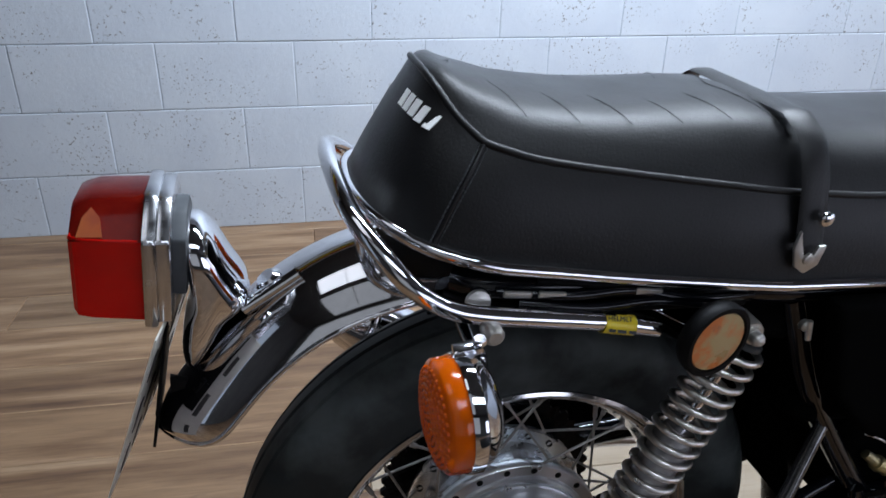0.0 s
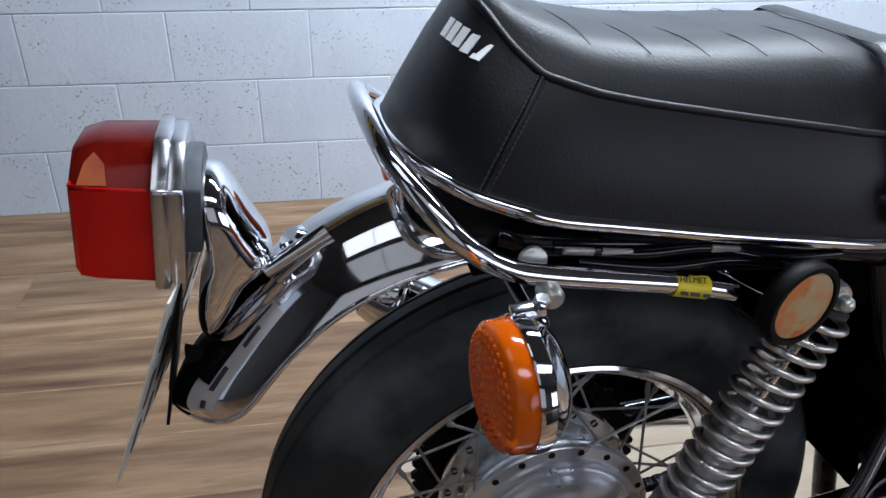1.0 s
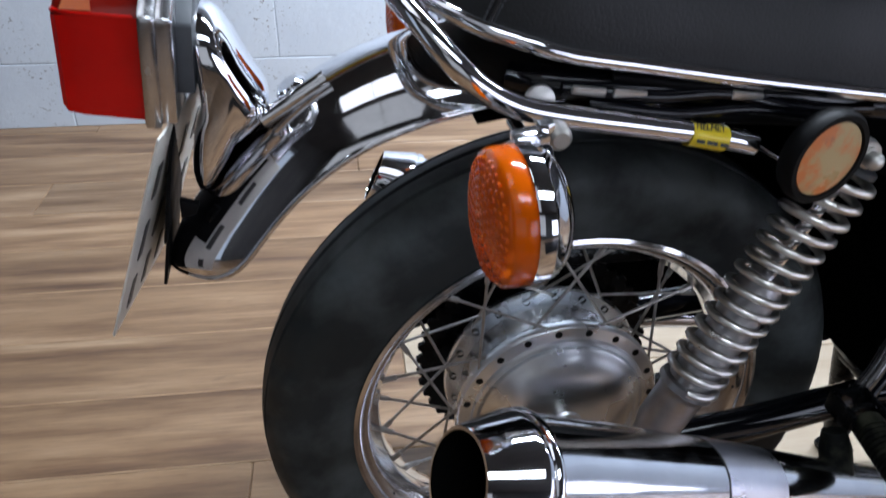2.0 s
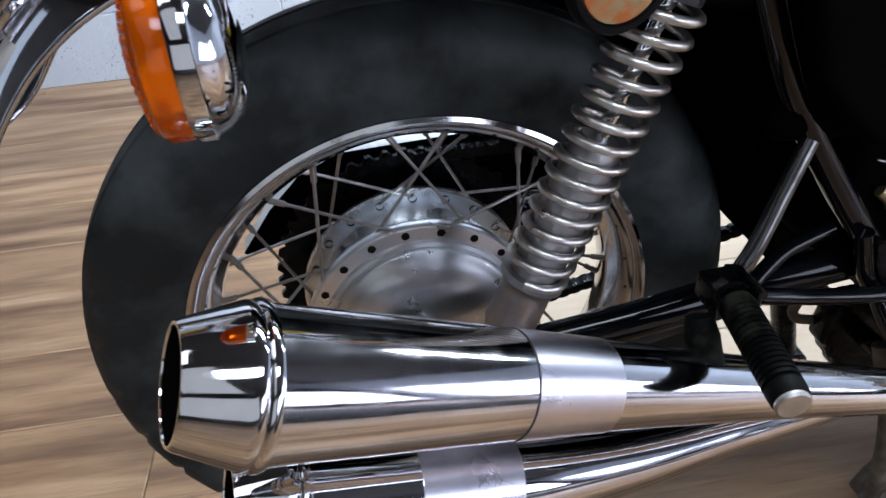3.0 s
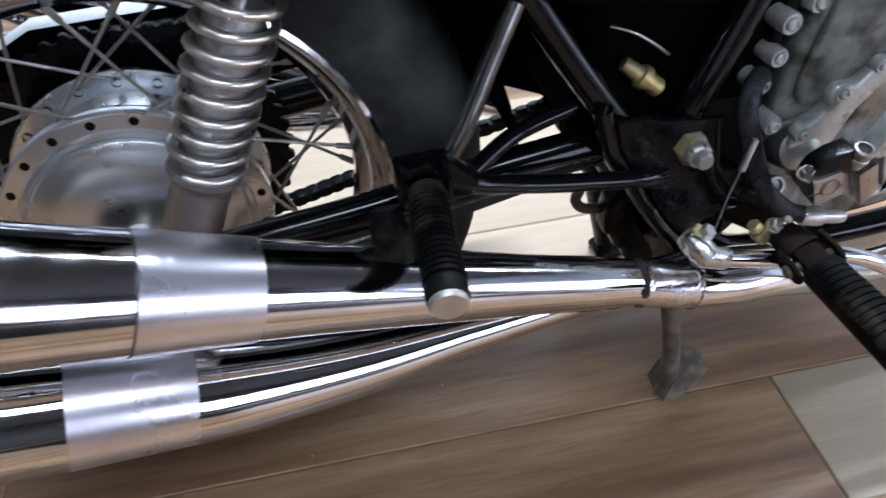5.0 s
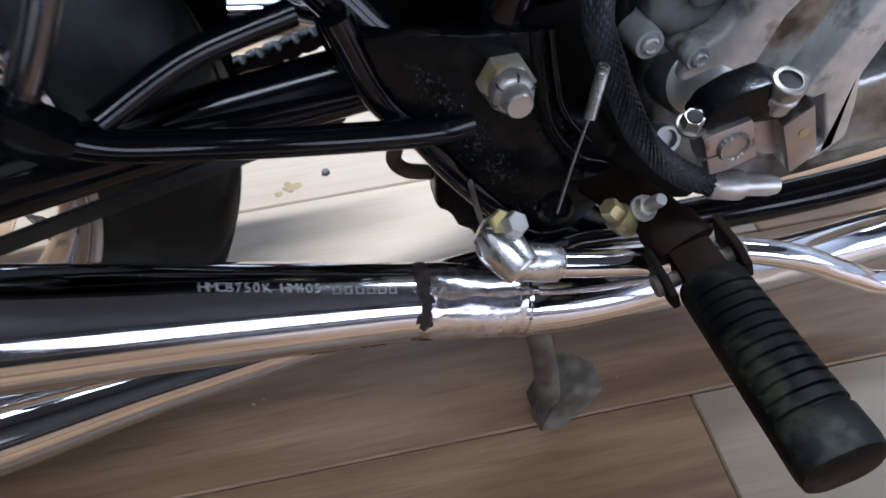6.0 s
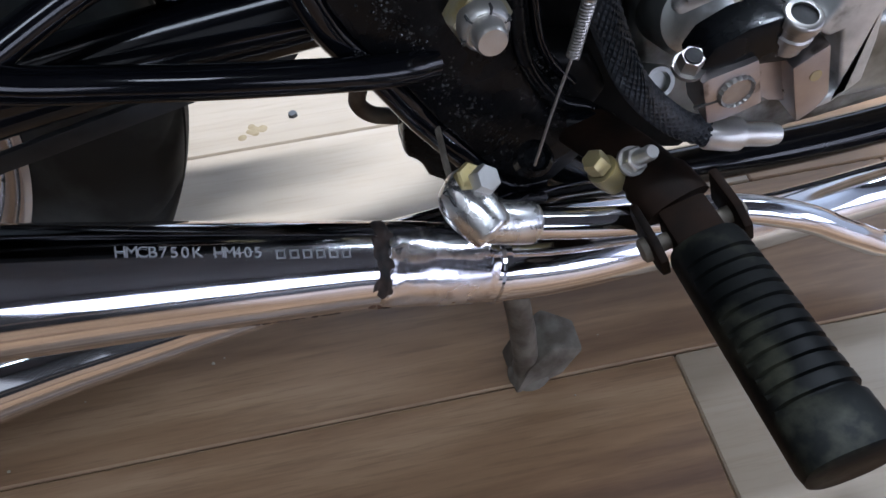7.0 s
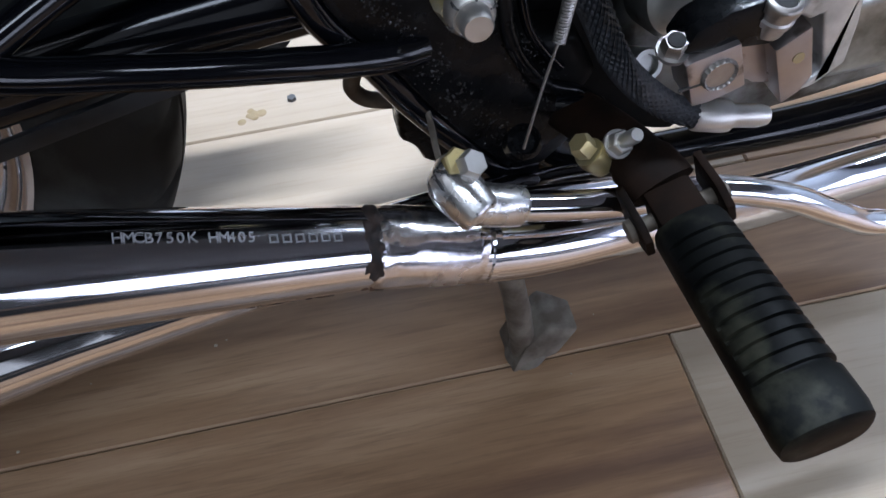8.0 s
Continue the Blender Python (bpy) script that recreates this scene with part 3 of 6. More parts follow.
# rear wheel
def build_wheel():
    bm = bmesh.new()
    prof = [(0.036, 0.221), (0.0395, 0.229), (0.0445, 0.239), (0.0505, 0.254), (0.0550, 0.271), (0.0560, 0.286), (0.0540, 0.299), (0.0485, 0.3095), (0.0410, 0.3165), (0.0325, 0.3215),
            (0.0270, 0.3235), (0.0255, 0.3195), (0.0225, 0.3195), (0.0210, 0.3248), (0.0110, 0.3268), (0.0035, 0.3273), (0.0025, 0.3235), (0, 0.3235)]
    prof = [(h * 1.02, r + 0.0032 * min(max((r - 0.23) / 0.06, 0), 1)) for h, r in prof]
    prof = prof + [(-h, r) for h, r in reversed(prof[:-1])]

    def warp(k, i, h, r):
        # short slanted cuts across the shoulders
        s = (k + (3 if h > 0 else 0)) % 7
        if 0.029 < abs(h) < 0.052 and s == int((abs(h) - 0.029) / 0.008) % 7:
            return h * 0.985, r - 0.0052
        return h, r
    lathe(bm, prof, AX, (0, 1, 0), 216, warp=warp)
    wheel = part("rear_wheel", bm, RUBBER, bike, "spoked rear wheel with a black tyre")
    bm = bmesh.new()
    rim = [(0.0405, 0.224), (0.0460, 0.2262), (0.0485, 0.2305), (0.0470, 0.2345), (0.0425, 0.2345), (0.0405, 0.2300), (0.0395, 0.2220), (0.0350, 0.2160), (0.0250, 0.2120), (0.0165, 0.2050), (0.0090, 0.2022), (0, 0.2015)]
    rim = rim + [(-h, r) for h, r in reversed(rim[:-1])]
    rim = rim + [(-0.03, 0.224), (0, 0.214), (0.03, 0.224)]
    lathe(bm, rim, AX, (0, 1, 0), 120, close=True)
    part("rim", bm, RIM_CHROME, wheel, "chromed steel rim")
    # brake hub, turned about the axle; the brake side faces -y
    bm = bmesh.new()
    hub = [(0.055, 0), (0.055, 0.045), (0.045, 0.09), (0.040, 0.119), (0.034, 0.120), (0.031, 0.118), (0.030, 0.100), (0.020, 0.0965), (0.006, 0.0955), (-0.010, 0.0965), (-0.0195, 0.100), (-0.0205, 0.1165),
           (-0.0235, 0.1185), (-0.0330, 0.1185), (-0.0355, 0.1165), (-0.0370, 0.1035), (-0.0405, 0.1020), (-0.0420, 0.0985), (-0.0405, 0.0965), (-0.040, 0.0955)]
    lathe(bm, hub, AX, (0, 1, 0), 96)
    part("hub", bm, HUB_ALLOY, wheel, "dull machined alloy hub")
    bm = bmesh.new()
    panel = [(-0.036, 0.0955), (-0.0445, 0.0955), (-0.0462, 0.0935), (-0.0470, 0.0900), (-0.0500, 0.0860), (-0.0555, 0.074), (-0.0590, 0.058), (-0.0605, 0.036), (-0.0610, 0.020), (-0.0640, 0.018), (-0.0640, 0)]
    lathe(bm, panel, AX, (0, 1, 0), 96)
    part("brake_panel", bm, HUB_ALLOY, wheel, "dull alloy brake panel")
    # nipples in both flanges
    for side, y, r, n, off in ((-1, -0.0362, 0.1100, 20, 5.0), (1, 0.0305, 0.1100, 20, 14.0)):
        for k in range(n):
            t = radians(off + 360 / n * k)
            bm = bmesh.new()
            p = AX + Vector((math.cos(t) * r, y, math.sin(t) * r))
            lathe(bm, [(0.002, 0.0042), (-0.0003, 0.0042), (-0.0008, 0.0037), (-0.0008, 0)] if side < 0 else [(-0.002, 0.0042), (0.0006, 0.0038), (0.0006, 0)], p, (0, 1, 0), 12)
            part("spoke_hole", bm, BLACK_OILY, wheel)
    # spokes, laced in crossed pairs
    for side, y, ry, off in ((-1, -0.0300, -0.009, 5.0), (1, 0.0350, 0.009, 14.0)):
        for k in range(20):
            t = radians(off + 18 * k)
            lead = radians(35) * (-1 if k % 2 else 1) * side
            a = AX + Vector((math.cos(t) * 0.1115, y + (-0.003 if k % 4 < 2 else 0.003), math.sin(t) * 0.1115))
            b = AX + Vector((math.cos(t + lead) * 0.2055, ry, math.sin(t + lead) * 0.2055))
            bm = bmesh.new()
            tube(bm, [a, a.lerp(b, 0.06), a.lerp(b, 0.86), a.lerp(b, 0.861), b], [0.0019, 0.0017, 0.0017, 0.0030, 0.0032], 8)
            part("spoke", bm, SPOKE_STEEL, wheel)
    bm = bmesh.new()
    teeth = 48

    def tooth(k, i, h, r):
        return (h, r + (0.006 if k % 4 in (1, 2) else 0.0)) if r > 0.13 else (h, r)
    lathe(bm, [(0.064, 0.07), (0.066, 0.142), (0.072, 0.142), (0.074, 0.07)], AX, (0, 1, 0), teeth * 4, warp=tooth, close=True)
    part("sprocket", bm, BLACK_WORN, wheel, "dark oily chain sprocket")
    bm = bmesh.new()
    rod(bm, AX + Vector((0, -0.13, 0)), AX + Vector((0, 0.14, 0)), 0.010, 16)
    hexbolt(bm, AX + Vector((0, -0.135, 0)), (0, -1, 0), 0.027, 0.014, 0.0085, 0.006)
    part("axle", bm, ZINC, wheel, "zinc plated wheel axle")
    return wheel


build_wheel()


# mufflers: chromed megaphones that sweep up towards the rear, two a side
def build_muffler(nodes, label, sign=1, stamped=False):
    """nodes: x, y, z, radius from the mouth forwards; sign -1 mirrors to the other side."""
    pts = [Vector((x, y * sign, z)) for x, y, z, r in nodes]
    rad = [r for *_, r in nodes]
    bm = bmesh.new()
    path = smooth_path(pts, 8)
    rr = [float(q) for q in np.interp(np.linspace(0, len(rad) - 1, len(path)), range(len(rad)), rad)]
    tube(bm, path, rr, 48, caps=True)
    body = part("muffler", bm, CHROME_WORN if stamped else CHROME, bike, label)
    d = (pts[0] - pts[1]).normalized()
    o, r0 = pts[0], rad[0]
    bm = bmesh.new()
    # rolled ring, then the cone of the end cap with a turned-in mouth
    cap = [(-0.004, r0 * 0.99), (-0.003, r0 * 1.035), (0.000, r0 * 1.055), (0.003, r0 * 1.035), (0.0045, r0 * 1.0), (0.006, r0 * 1.02), (0.010, r0 * 1.015), (0.013, r0 * 0.99),
           (0.046, r0 * 0.76), (0.049, r0 * 0.725), (0.049, r0 * 0.68), (0.044, r0 * 0.66), (0.004, r0 * 0.60), (0.004, 0)]
    lathe(bm, cap, o, d, 64)
    part("end_cap", bm, CHROME, body, "chromed cone end cap")
    bm = bmesh.new()
    lathe(bm, [(0.0480, r0 * 0.668), (0.0440, r0 * 0.645), (0.0060, r0 * 0.585), (0.0060, 0)], o, d, 40)
    part("bore", bm, MATTE_BLACK, body, "sooty black bore")
    return body, pts, d


UPPER = [(-0.131, -0.283, 0.519, 0.0502), (-0.06, -0.2690, 0.487, 0.0464), (0.02, -0.2550, 0.452, 0.0412), (0.10, -0.2420, 0.417, 0.0358), (0.18, -0.2310, 0.383, 0.0312), (0.30, -0.2150, 0.333, 0.0262), (0.410, -0.2040, 0.290, 0.0216),
         (0.45, -0.2030, 0.274, 0.0212), (0.500, -0.2020, 0.256, 0.0198), (0.57, -0.1950, 0.238, 0.0175), (0.65, -0.172, 0.195, 0.0185), (0.73, -0.150, 0.163, 0.0190), (0.82, -0.137, 0.150, 0.0190), (0.97, -0.13, 0.145, 0.0190)]
LOWER = [(-0.136, -0.2460, 0.3560, 0.0478), (-0.04, -0.2317, 0.3250, 0.0440), (0.06, -0.2209, 0.2960, 0.0385), (0.16, -0.2061, 0.2735, 0.0308), (0.26, -0.1923, 0.2640, 0.0225), (0.38, -0.1763, 0.2547, 0.0187), (0.50, -0.1553, 0.234, 0.0180), (0.62, -0.13, 0.190, 0.0175)]
muf_up, UP_PTS, UP_DIR = build_muffler(UPPER, "polished chrome upper muffler with a welded repair", stamped=True)
muf_low, LO_PTS, LO_DIR = build_muffler(LOWER, "polished chrome lower muffler")
build_muffler([(x + 0.004, y, z - 0.060, r) for x, y, z, r in UPPER[:7]], "polished chrome muffler on the far side", sign=-1)
build_muffler(LOWER[:6], "polished chrome muffler on the far side", sign=-1)


def sleeve(nodes, x0, x1, grow, material, parent, name, label):
    """A band wrapped round a muffler between two places along the bike."""
    xs = [n[0] for n in nodes]
    at = lambda x: Vector((x, lerp(x, xs, [n[1] for n in nodes]), lerp(x, xs, [n[2] for n in nodes])))
    bm = bmesh.new()
    path = [at(x) for x in np.linspace(x0, x1, 6)]
    rs = [lerp(x, xs, [n[3] for n in nodes]) + grow for x in np.linspace(x0, x1, 6)]
    tube(bm, path, rs, 48)
    return part(name, bm, material, parent, label)


# a paler, rougher band round each near muffler
sleeve(UPPER, 0.034, 0.104, 0.0006, PALE_SATIN, muf_up, "band", "pale satin band round the muffler")
sleeve(UPPER, 0.0328, 0.0340, 0.0004, INK, muf_up, "seam", "thin dark seam")
sleeve(LOWER, -0.050, 0.035, 0.0006, PALE_SATIN, muf_low, "band", "pale satin band round the muffler")

# shock absorber
SH_TOP, SH_BOT = Vector((0.193, -0.140, 0.694)), Vector((0.050, -0.140, 0.372))


def build_shock(sign=1):
    top, bot = Vector((SH_TOP.x, SH_TOP.y * sign, SH_TOP.z)), Vector((SH_BOT.x, SH_BOT.y * sign, SH_BOT.z))
    d = (bot - top).normalized()
    L = (bot - top).length
    bm = bmesh.new()
    # lower body, clevis sleeve and seat
    lathe(bm, [(0.135, 0), (0.135, 0.016), (0.150, 0.0215), (0.262, 0.0215), (0.264, 0.027), (0.270, 0.028), (0.274, 0.0245), (0.280, 0.0225), (0.318, 0.0225), (0.330, 0.019), (L, 0.016), (L, 0)], top, d, 32)
    shock = part("shock_absorber", bm, SHOCK_BODY, bike, "rear shock absorber with an exposed steel spring")
    bm = bmesh.new()
    rod(bm, top + d * 0.02, top + d * 0.15, 0.0062, 16)
    part("damper_rod", bm, CHROME, shock, "thin polished damper rod")
    bm = bmesh.new()
    a, b, _ = axis_frame(d)
    turns, pts = 14.6, []
    for k in range(int(turns * 20) + 1):
        u = k / (turns * 20)
        h = 0.026 + 0.238 * (u * 1.04 - 0.04 * u * u)
        t = 2 * math.pi * turns * u
        pts.append(top + d * h + (a * math.cos(t) + b * math.sin(t)) * 0.0262)
    tube(bm, pts, 0.0038, 10)
    part("spring", bm, SPRING_STEEL, shock, "worn steel coil spring")
    bm = bmesh.new()
    lathe(bm, [(0.012, 0.006), (0.014, 0.016), (0.019, 0.0225), (0.024, 0.0225), (0.024, 0.006)], top, d, 32)
    part("spring_seat", bm, DARK_STEEL, shock)
    bm = bmesh.new()
    lathe(bm, [(0.020, 0), (0.020, 0.0125), (0.012, 0.014), (-0.010, 0.014), (-0.016, 0.0125), (-0.016, 0.009), (-0.020, 0.009), (-0.020, 0)], top + Vector((-0.010, 0, -0.004)), (0, 1, 0), 32)
    lathe(bm, [(0, 0.0072), (0.007, 0.0072), (0.010, 0.005), (0.012, 0)], top + Vector((-0.010, -0.020 * sign, -0.004)), (0, -sign, 0), 16)
    part("mount_eye", bm, ZINC, shock, "plated shock mount with a domed nut")
    return shock


shock = build_shock()
build_shock(-1)
bm = bmesh.new()
lathe(bm, [(0.006, 0), (0.006, 0.036), (0.000, 0.0385), (-0.008, 0.0385), (-0.011, 0.0365), (-0.011, 0.0322), (-0.008, 0.0312), (-0.008, 0)], (0.132, -0.165, 0.700), (-0.22, 1.0, 0.04), 48)
reflector = part("side_reflector", bm, BLACK_PLASTIC, bike, "round faded orange reflector in a black ring")
bm = bmesh.new()
lathe(bm, [(-0.0082, 0.0310), (-0.0095, 0.0304), (-0.0105, 0.020), (-0.0108, 0)], (0.132, -0.165, 0.700), (-0.22, 1.0, 0.04), 48)
part("lens", bm, FADED_ORANGE, reflector, "faded orange lens")


# seat: outlines at several levels, then a padded top
def seat_outline(level, n_side=18, n_arc=20):
    xr, dep, w0, w1, sq = [(-0.180, 0.117, 0.132, 0.140, 0.82), (-0.164, 0.111, 0.131, 0.139, 0.82), (-0.139, 0.096, 0.122, 0.133, 0.82), (-0.116, 0.083, 0.110, 0.124, 0.82)][level]
    xa, xf = xr + dep, 0.66
    pts = []
    for k in range(n_side):
        x = xf + (xa - xf) * k / n_side
        pts.append((x, -(w0 + (w1 - w0) * min(max((x - xa) / 0.25, 0), 1)), 0))
    for k in range(n_arc + 1):
        t = radians(-90 + 180 * k / n_arc)
        c, s = math.cos(t), math.sin(t)
        pts.append((xa - dep * abs(c) ** sq, w0 * math.copysign(abs(s) ** sq, s), 0))
    for x, y, z in reversed(pts[:n_side]):
        pts.append((x, -y, 0))
    zb = lambda x: lerp(x, [-0.18, -0.129, -0.067, 0.074, 0.213, 0.40, 0.66], [0.819, 0.799, 0.780, 0.756, 0.736, 0.722, 0.715])
    zp = lambda x: lerp(x, [-0.116, -0.110, -0.099, -0.079, -0.023, 0.067, 0.196, 0.30, 0.66], [0.926, 0.918, 0.900, 0.880, 0.862, 0.846, 0.825, 0.812, 0.80])
    out = []
    for x, y, _ in pts:
        low, high = zb(x), zp(x)
        out.append(Vector((x, y, low + (high - low) * [0.0, 0.30, 0.68, 1.0][level])))
    return out


def seat_top(x):
    return lerp(x, [-0.116, -0.100, -0.080, -0.03, 0.03, 0.10, 0.19, 0.225, 0.29, 0.40, 0.66], [0.929, 0.930, 0.921, 0.905, 0.896, 0.893, 0.894, 0.885, 0.866, 0.860, 0.855])


def build_seat():
    bm = bmesh.new()
    rows = [seat_outline(k) for k in range(4)]
    edge = rows[3]
    for f, rise in ((0.10, 0.42), (0.22, 0.72), (0.40, 0.90), (0.62, 0.97), (0.82, 1.0), (1.0, 1.0)):
        row = []
        for p in edge:
            c = Vector((max(p.x, -0.085), 0, 0))
            x, y = p.x + (c.x - p.x) * f, p.y * (1 - f)
            row.append(Vector((x, y, p.z + (max(seat_top(x), p.z) - p.z) * rise)))
        rows.append(row)
    vs = [[bm.verts.new(p) for p in row] for row in rows]
    for u, v in zip(vs, vs[1:]):
        for k in range(len(u) - 1):
            bm.faces.new((u[k], u[k + 1], v[k + 1], v[k]))
    bm.faces.new(vs[0])
    bmesh.ops.remove_doubles(bm, verts=bm.verts, dist=0.0004)
    seat = part("seat", bm, VINYL, bike, "long black vinyl dual seat with piping", angle=70)
    bm = bmesh.new()
    tube(bm, smooth_path(edge, 2), 0.0033, 10)
    part("piping", bm, VINYL, seat, "black welted piping")
    bm = bmesh.new()
    base = [Vector((p.x, p.y, p.z - 0.003)) + Vector((p.x + 0.02, p.y, 0)).normalized() * 0.003 if p.x < 0 else Vector((p.x, p.y + math.copysign(0.003, p.y), p.z - 0.003)) for p in rows[0]]
    tube(bm, smooth_path(base, 2), 0.0062, 12)
    part("seat_trim", bm, CHROME, seat, "thin chrome trim strip")
    # stitched corner seams: two rows of thread beside a welt
    for s in (1, -1):
        a, b = Vector((-0.128, -0.1275 * s, 0.800)), Vector((-0.080, -0.1085 * s, 0.880))
        line = []
        for lv, f in ((0, 0.0), (1, 0.30), (2, 0.68), (3, 1.0)):
            aim, best = a.lerp(b, f), None
            for p, q in zip(rows[lv], rows[lv][1:]):
                t = min(max((aim - p).dot(q - p) / max((q - p).length_squared, 1e-9), 0.0), 1.0)
                c = p.lerp(q, t)
                if best is None or (c - aim).length < (best - aim).length:
                    best = c
            line.append(best)
        line = smooth_path(line, 8)
        bm = bmesh.new()
        tube(bm, line, 0.0022, 8)
        part("seam", bm, VINYL, seat, "stitched corner seam")
        out = Vector((-0.3, -1.0 * s, 0)).normalized()
        for shift in (-0.0042, 0.0042):
            for k in range(0, len(line) - 1, 1):
                p, q = line[k], line[k + 1]
                bm = bmesh.new()
                tube(bm, [p.lerp(q, 0.15) + out * 0.0006 + Vector((shift, 0, 0)), p.lerp(q, 0.85) + out * 0.0006 + Vector((shift, 0, 0))], 0.0009, 6)
                part("stitch", bm, GASKET, seat)
    # pleats across the top
    for x in (-0.055, -0.005, 0.045, 0.095, 0.145, 0.195):
        bm = bmesh.new()
        tube(bm, [Vector((x + 0.028 * abs(t) - 0.01, 0.088 * t, seat_top(x + 0.028 * abs(t) - 0.01) - 0.0006 - 0.010 * t ** 4)) for t in np.linspace(-1, 1, 13)], 0.0004, 6)
        part("pleat", bm, VINYL, seat)
    # passenger strap with its buckle
    bm = bmesh.new()
    sx = 0.232
    ring = []
    for t in np.linspace(-1, 1, 41):
        y = 0.142 * math.copysign(min(abs(t) * 1.35, 1.0), t)
        z = seat_top(sx) + 0.003 if abs(t) < 0.45 else lerp(abs(t), [0.45, 0.58, 0.72, 1.0], [seat_top(sx) + 0.003, 0.870, 0.838, 0.775])
        y = math.copysign(lerp(abs(t), [0, 0.45, 0.58, 0.72, 1.0], [0, 0.085, 0.115, 0.131, 0.143]), t)
        ring.append(Vector((sx, y, z)))
    tube(bm, ring, 0.0150, 10, flat=0.16, side=(1, 0, 0))
    strap = part("strap", bm, VINYL, seat, "black grab strap across the seat")
    for s in (1, -1):
        bm = bmesh.new()
        slab(bm, [(-0.013, 0.022), (-0.017, 0.004), (-0.012, -0.016), (0.0, -0.024), (0.013, -0.016), (0.018, 0.004), (0.010, 0.004), (0.006, -0.006), (-0.004, -0.006), (-0.009, 0.008)], Matrix.Translation((0.229, -0.1475 * s, 0.772)) @ upright(0), 0.004, 0.0014)
        lathe(bm, [(0, 0.006), (0.003, 0.0055), (0.0045, 0)], (0.229, -0.149 * s, 0.764), (0, -s, 0), 16)
        part("buckle", bm, ZINC, seat, "plated strap buckle")
        bm = bmesh.new()
        lathe(bm, [(0, 0.0075), (0.003, 0.007), (0.005, 0.004), (0.005, 0)], (0.240, -0.1465 * s, 0.803), (0, -s, 0), 16)
        part("rivet", bm, CHROME, seat, "domed strap rivet")
    # white lettering block on the rear face, drawn as plain shapes
    n = Vector((-0.93, -0.05, 0.36)).normalized()
    def along(row, y):
        pts = sorted(((p.y, p) for p in row if p.x < -0.02), key=lambda q: q[0])
        for (ya, a), (yb, b) in zip(pts, pts[1:]):
            if ya <= y <= yb:
                return a.lerp(b, (y - ya) / max(yb - ya, 1e-9))
        return pts[0][1]
    for k in range(5):
        y = -0.076 + 0.0124 * k
        low, high = along(rows[2], y), along(rows[3], y)
        xax = (along(rows[2], y - 0.004) - along(rows[2], y + 0.004)).normalized()
        yax = (high - low).normalized()
        yax = (yax - xax * yax.dot(xax)).normalized()
        nn = xax.cross(yax)
        m = Matrix((xax.to_4d(), yax.to_4d(), nn.to_4d(), Vector((0, 0, 0, 1)))).transposed()
        for c in range(3):
            m[3][c] = 0
        m.translation = low.lerp(high, 0.34) + nn * (0.0012 if nn.x < 0 else -0.0012)
        bm = bmesh.new()
        slab(bm, [(-0.0060, -0.008), (0.0048, -0.008), (0.0060, 0.008), (-0.0042, 0.008)], m, 0.0010)
        part("white_mark", bm, WHITE_INK, seat, "plain white printed mark", smooth=False)
    return seat


seat = build_seat()

# grab rail round the seat's tail
half = [(0.087, 0.145, 0.703), (0.03, 0.145, 0.717), (-0.081, 0.150, 0.740), (-0.120, 0.152, 0.754), (-0.149, 0.150, 0.776), (-0.171, 0.131, 0.800), (-0.189, 0.097, 0.819), (-0.197, 0.048, 0.832)]
rail_pts = [(x, -y, z) for x, y, z in half] + [(-0.199, 0, 0.836)] + [(x, y, z) for x, y, z in reversed(half)]
bm = bmesh.new()
tube(bm, smooth_path(rail_pts, 8), 0.0088, 20)
grab_rail = part("grab_rail", bm, CHROME, bike, "chromed tubular grab rail")
for s in (1, -1):
    bm = bmesh.new()
    rod(bm, (-0.079, -0.150 * s, 0.739), (-0.079, -0.150 * s, 0.728), 0.0075, 14)
    lathe(bm, [(-0.004, 0), (-0.004, 0.0092), (0.012, 0.0092), (0.016, 0.006), (0.016, 0)], (-0.079, -0.152 * s, 0.727), (0, -s, 0), 18)
    part("rail_bolt", bm, ZINC, grab_rail, "plated bolt under the rail")

# rear fender
SPINE = [(-0.391, 0.556), (-0.385, 0.575), (-0.373, 0.597), (-0.350, 0.628), (-0.318, 0.667), (-0.285, 0.699), (-0.245, 0.727), (-0.200, 0.748), (-0.150, 0.762), (-0.090, 0.770), (0.0, 0.768), (0.10, 0.745), (0.20, 0.690)]


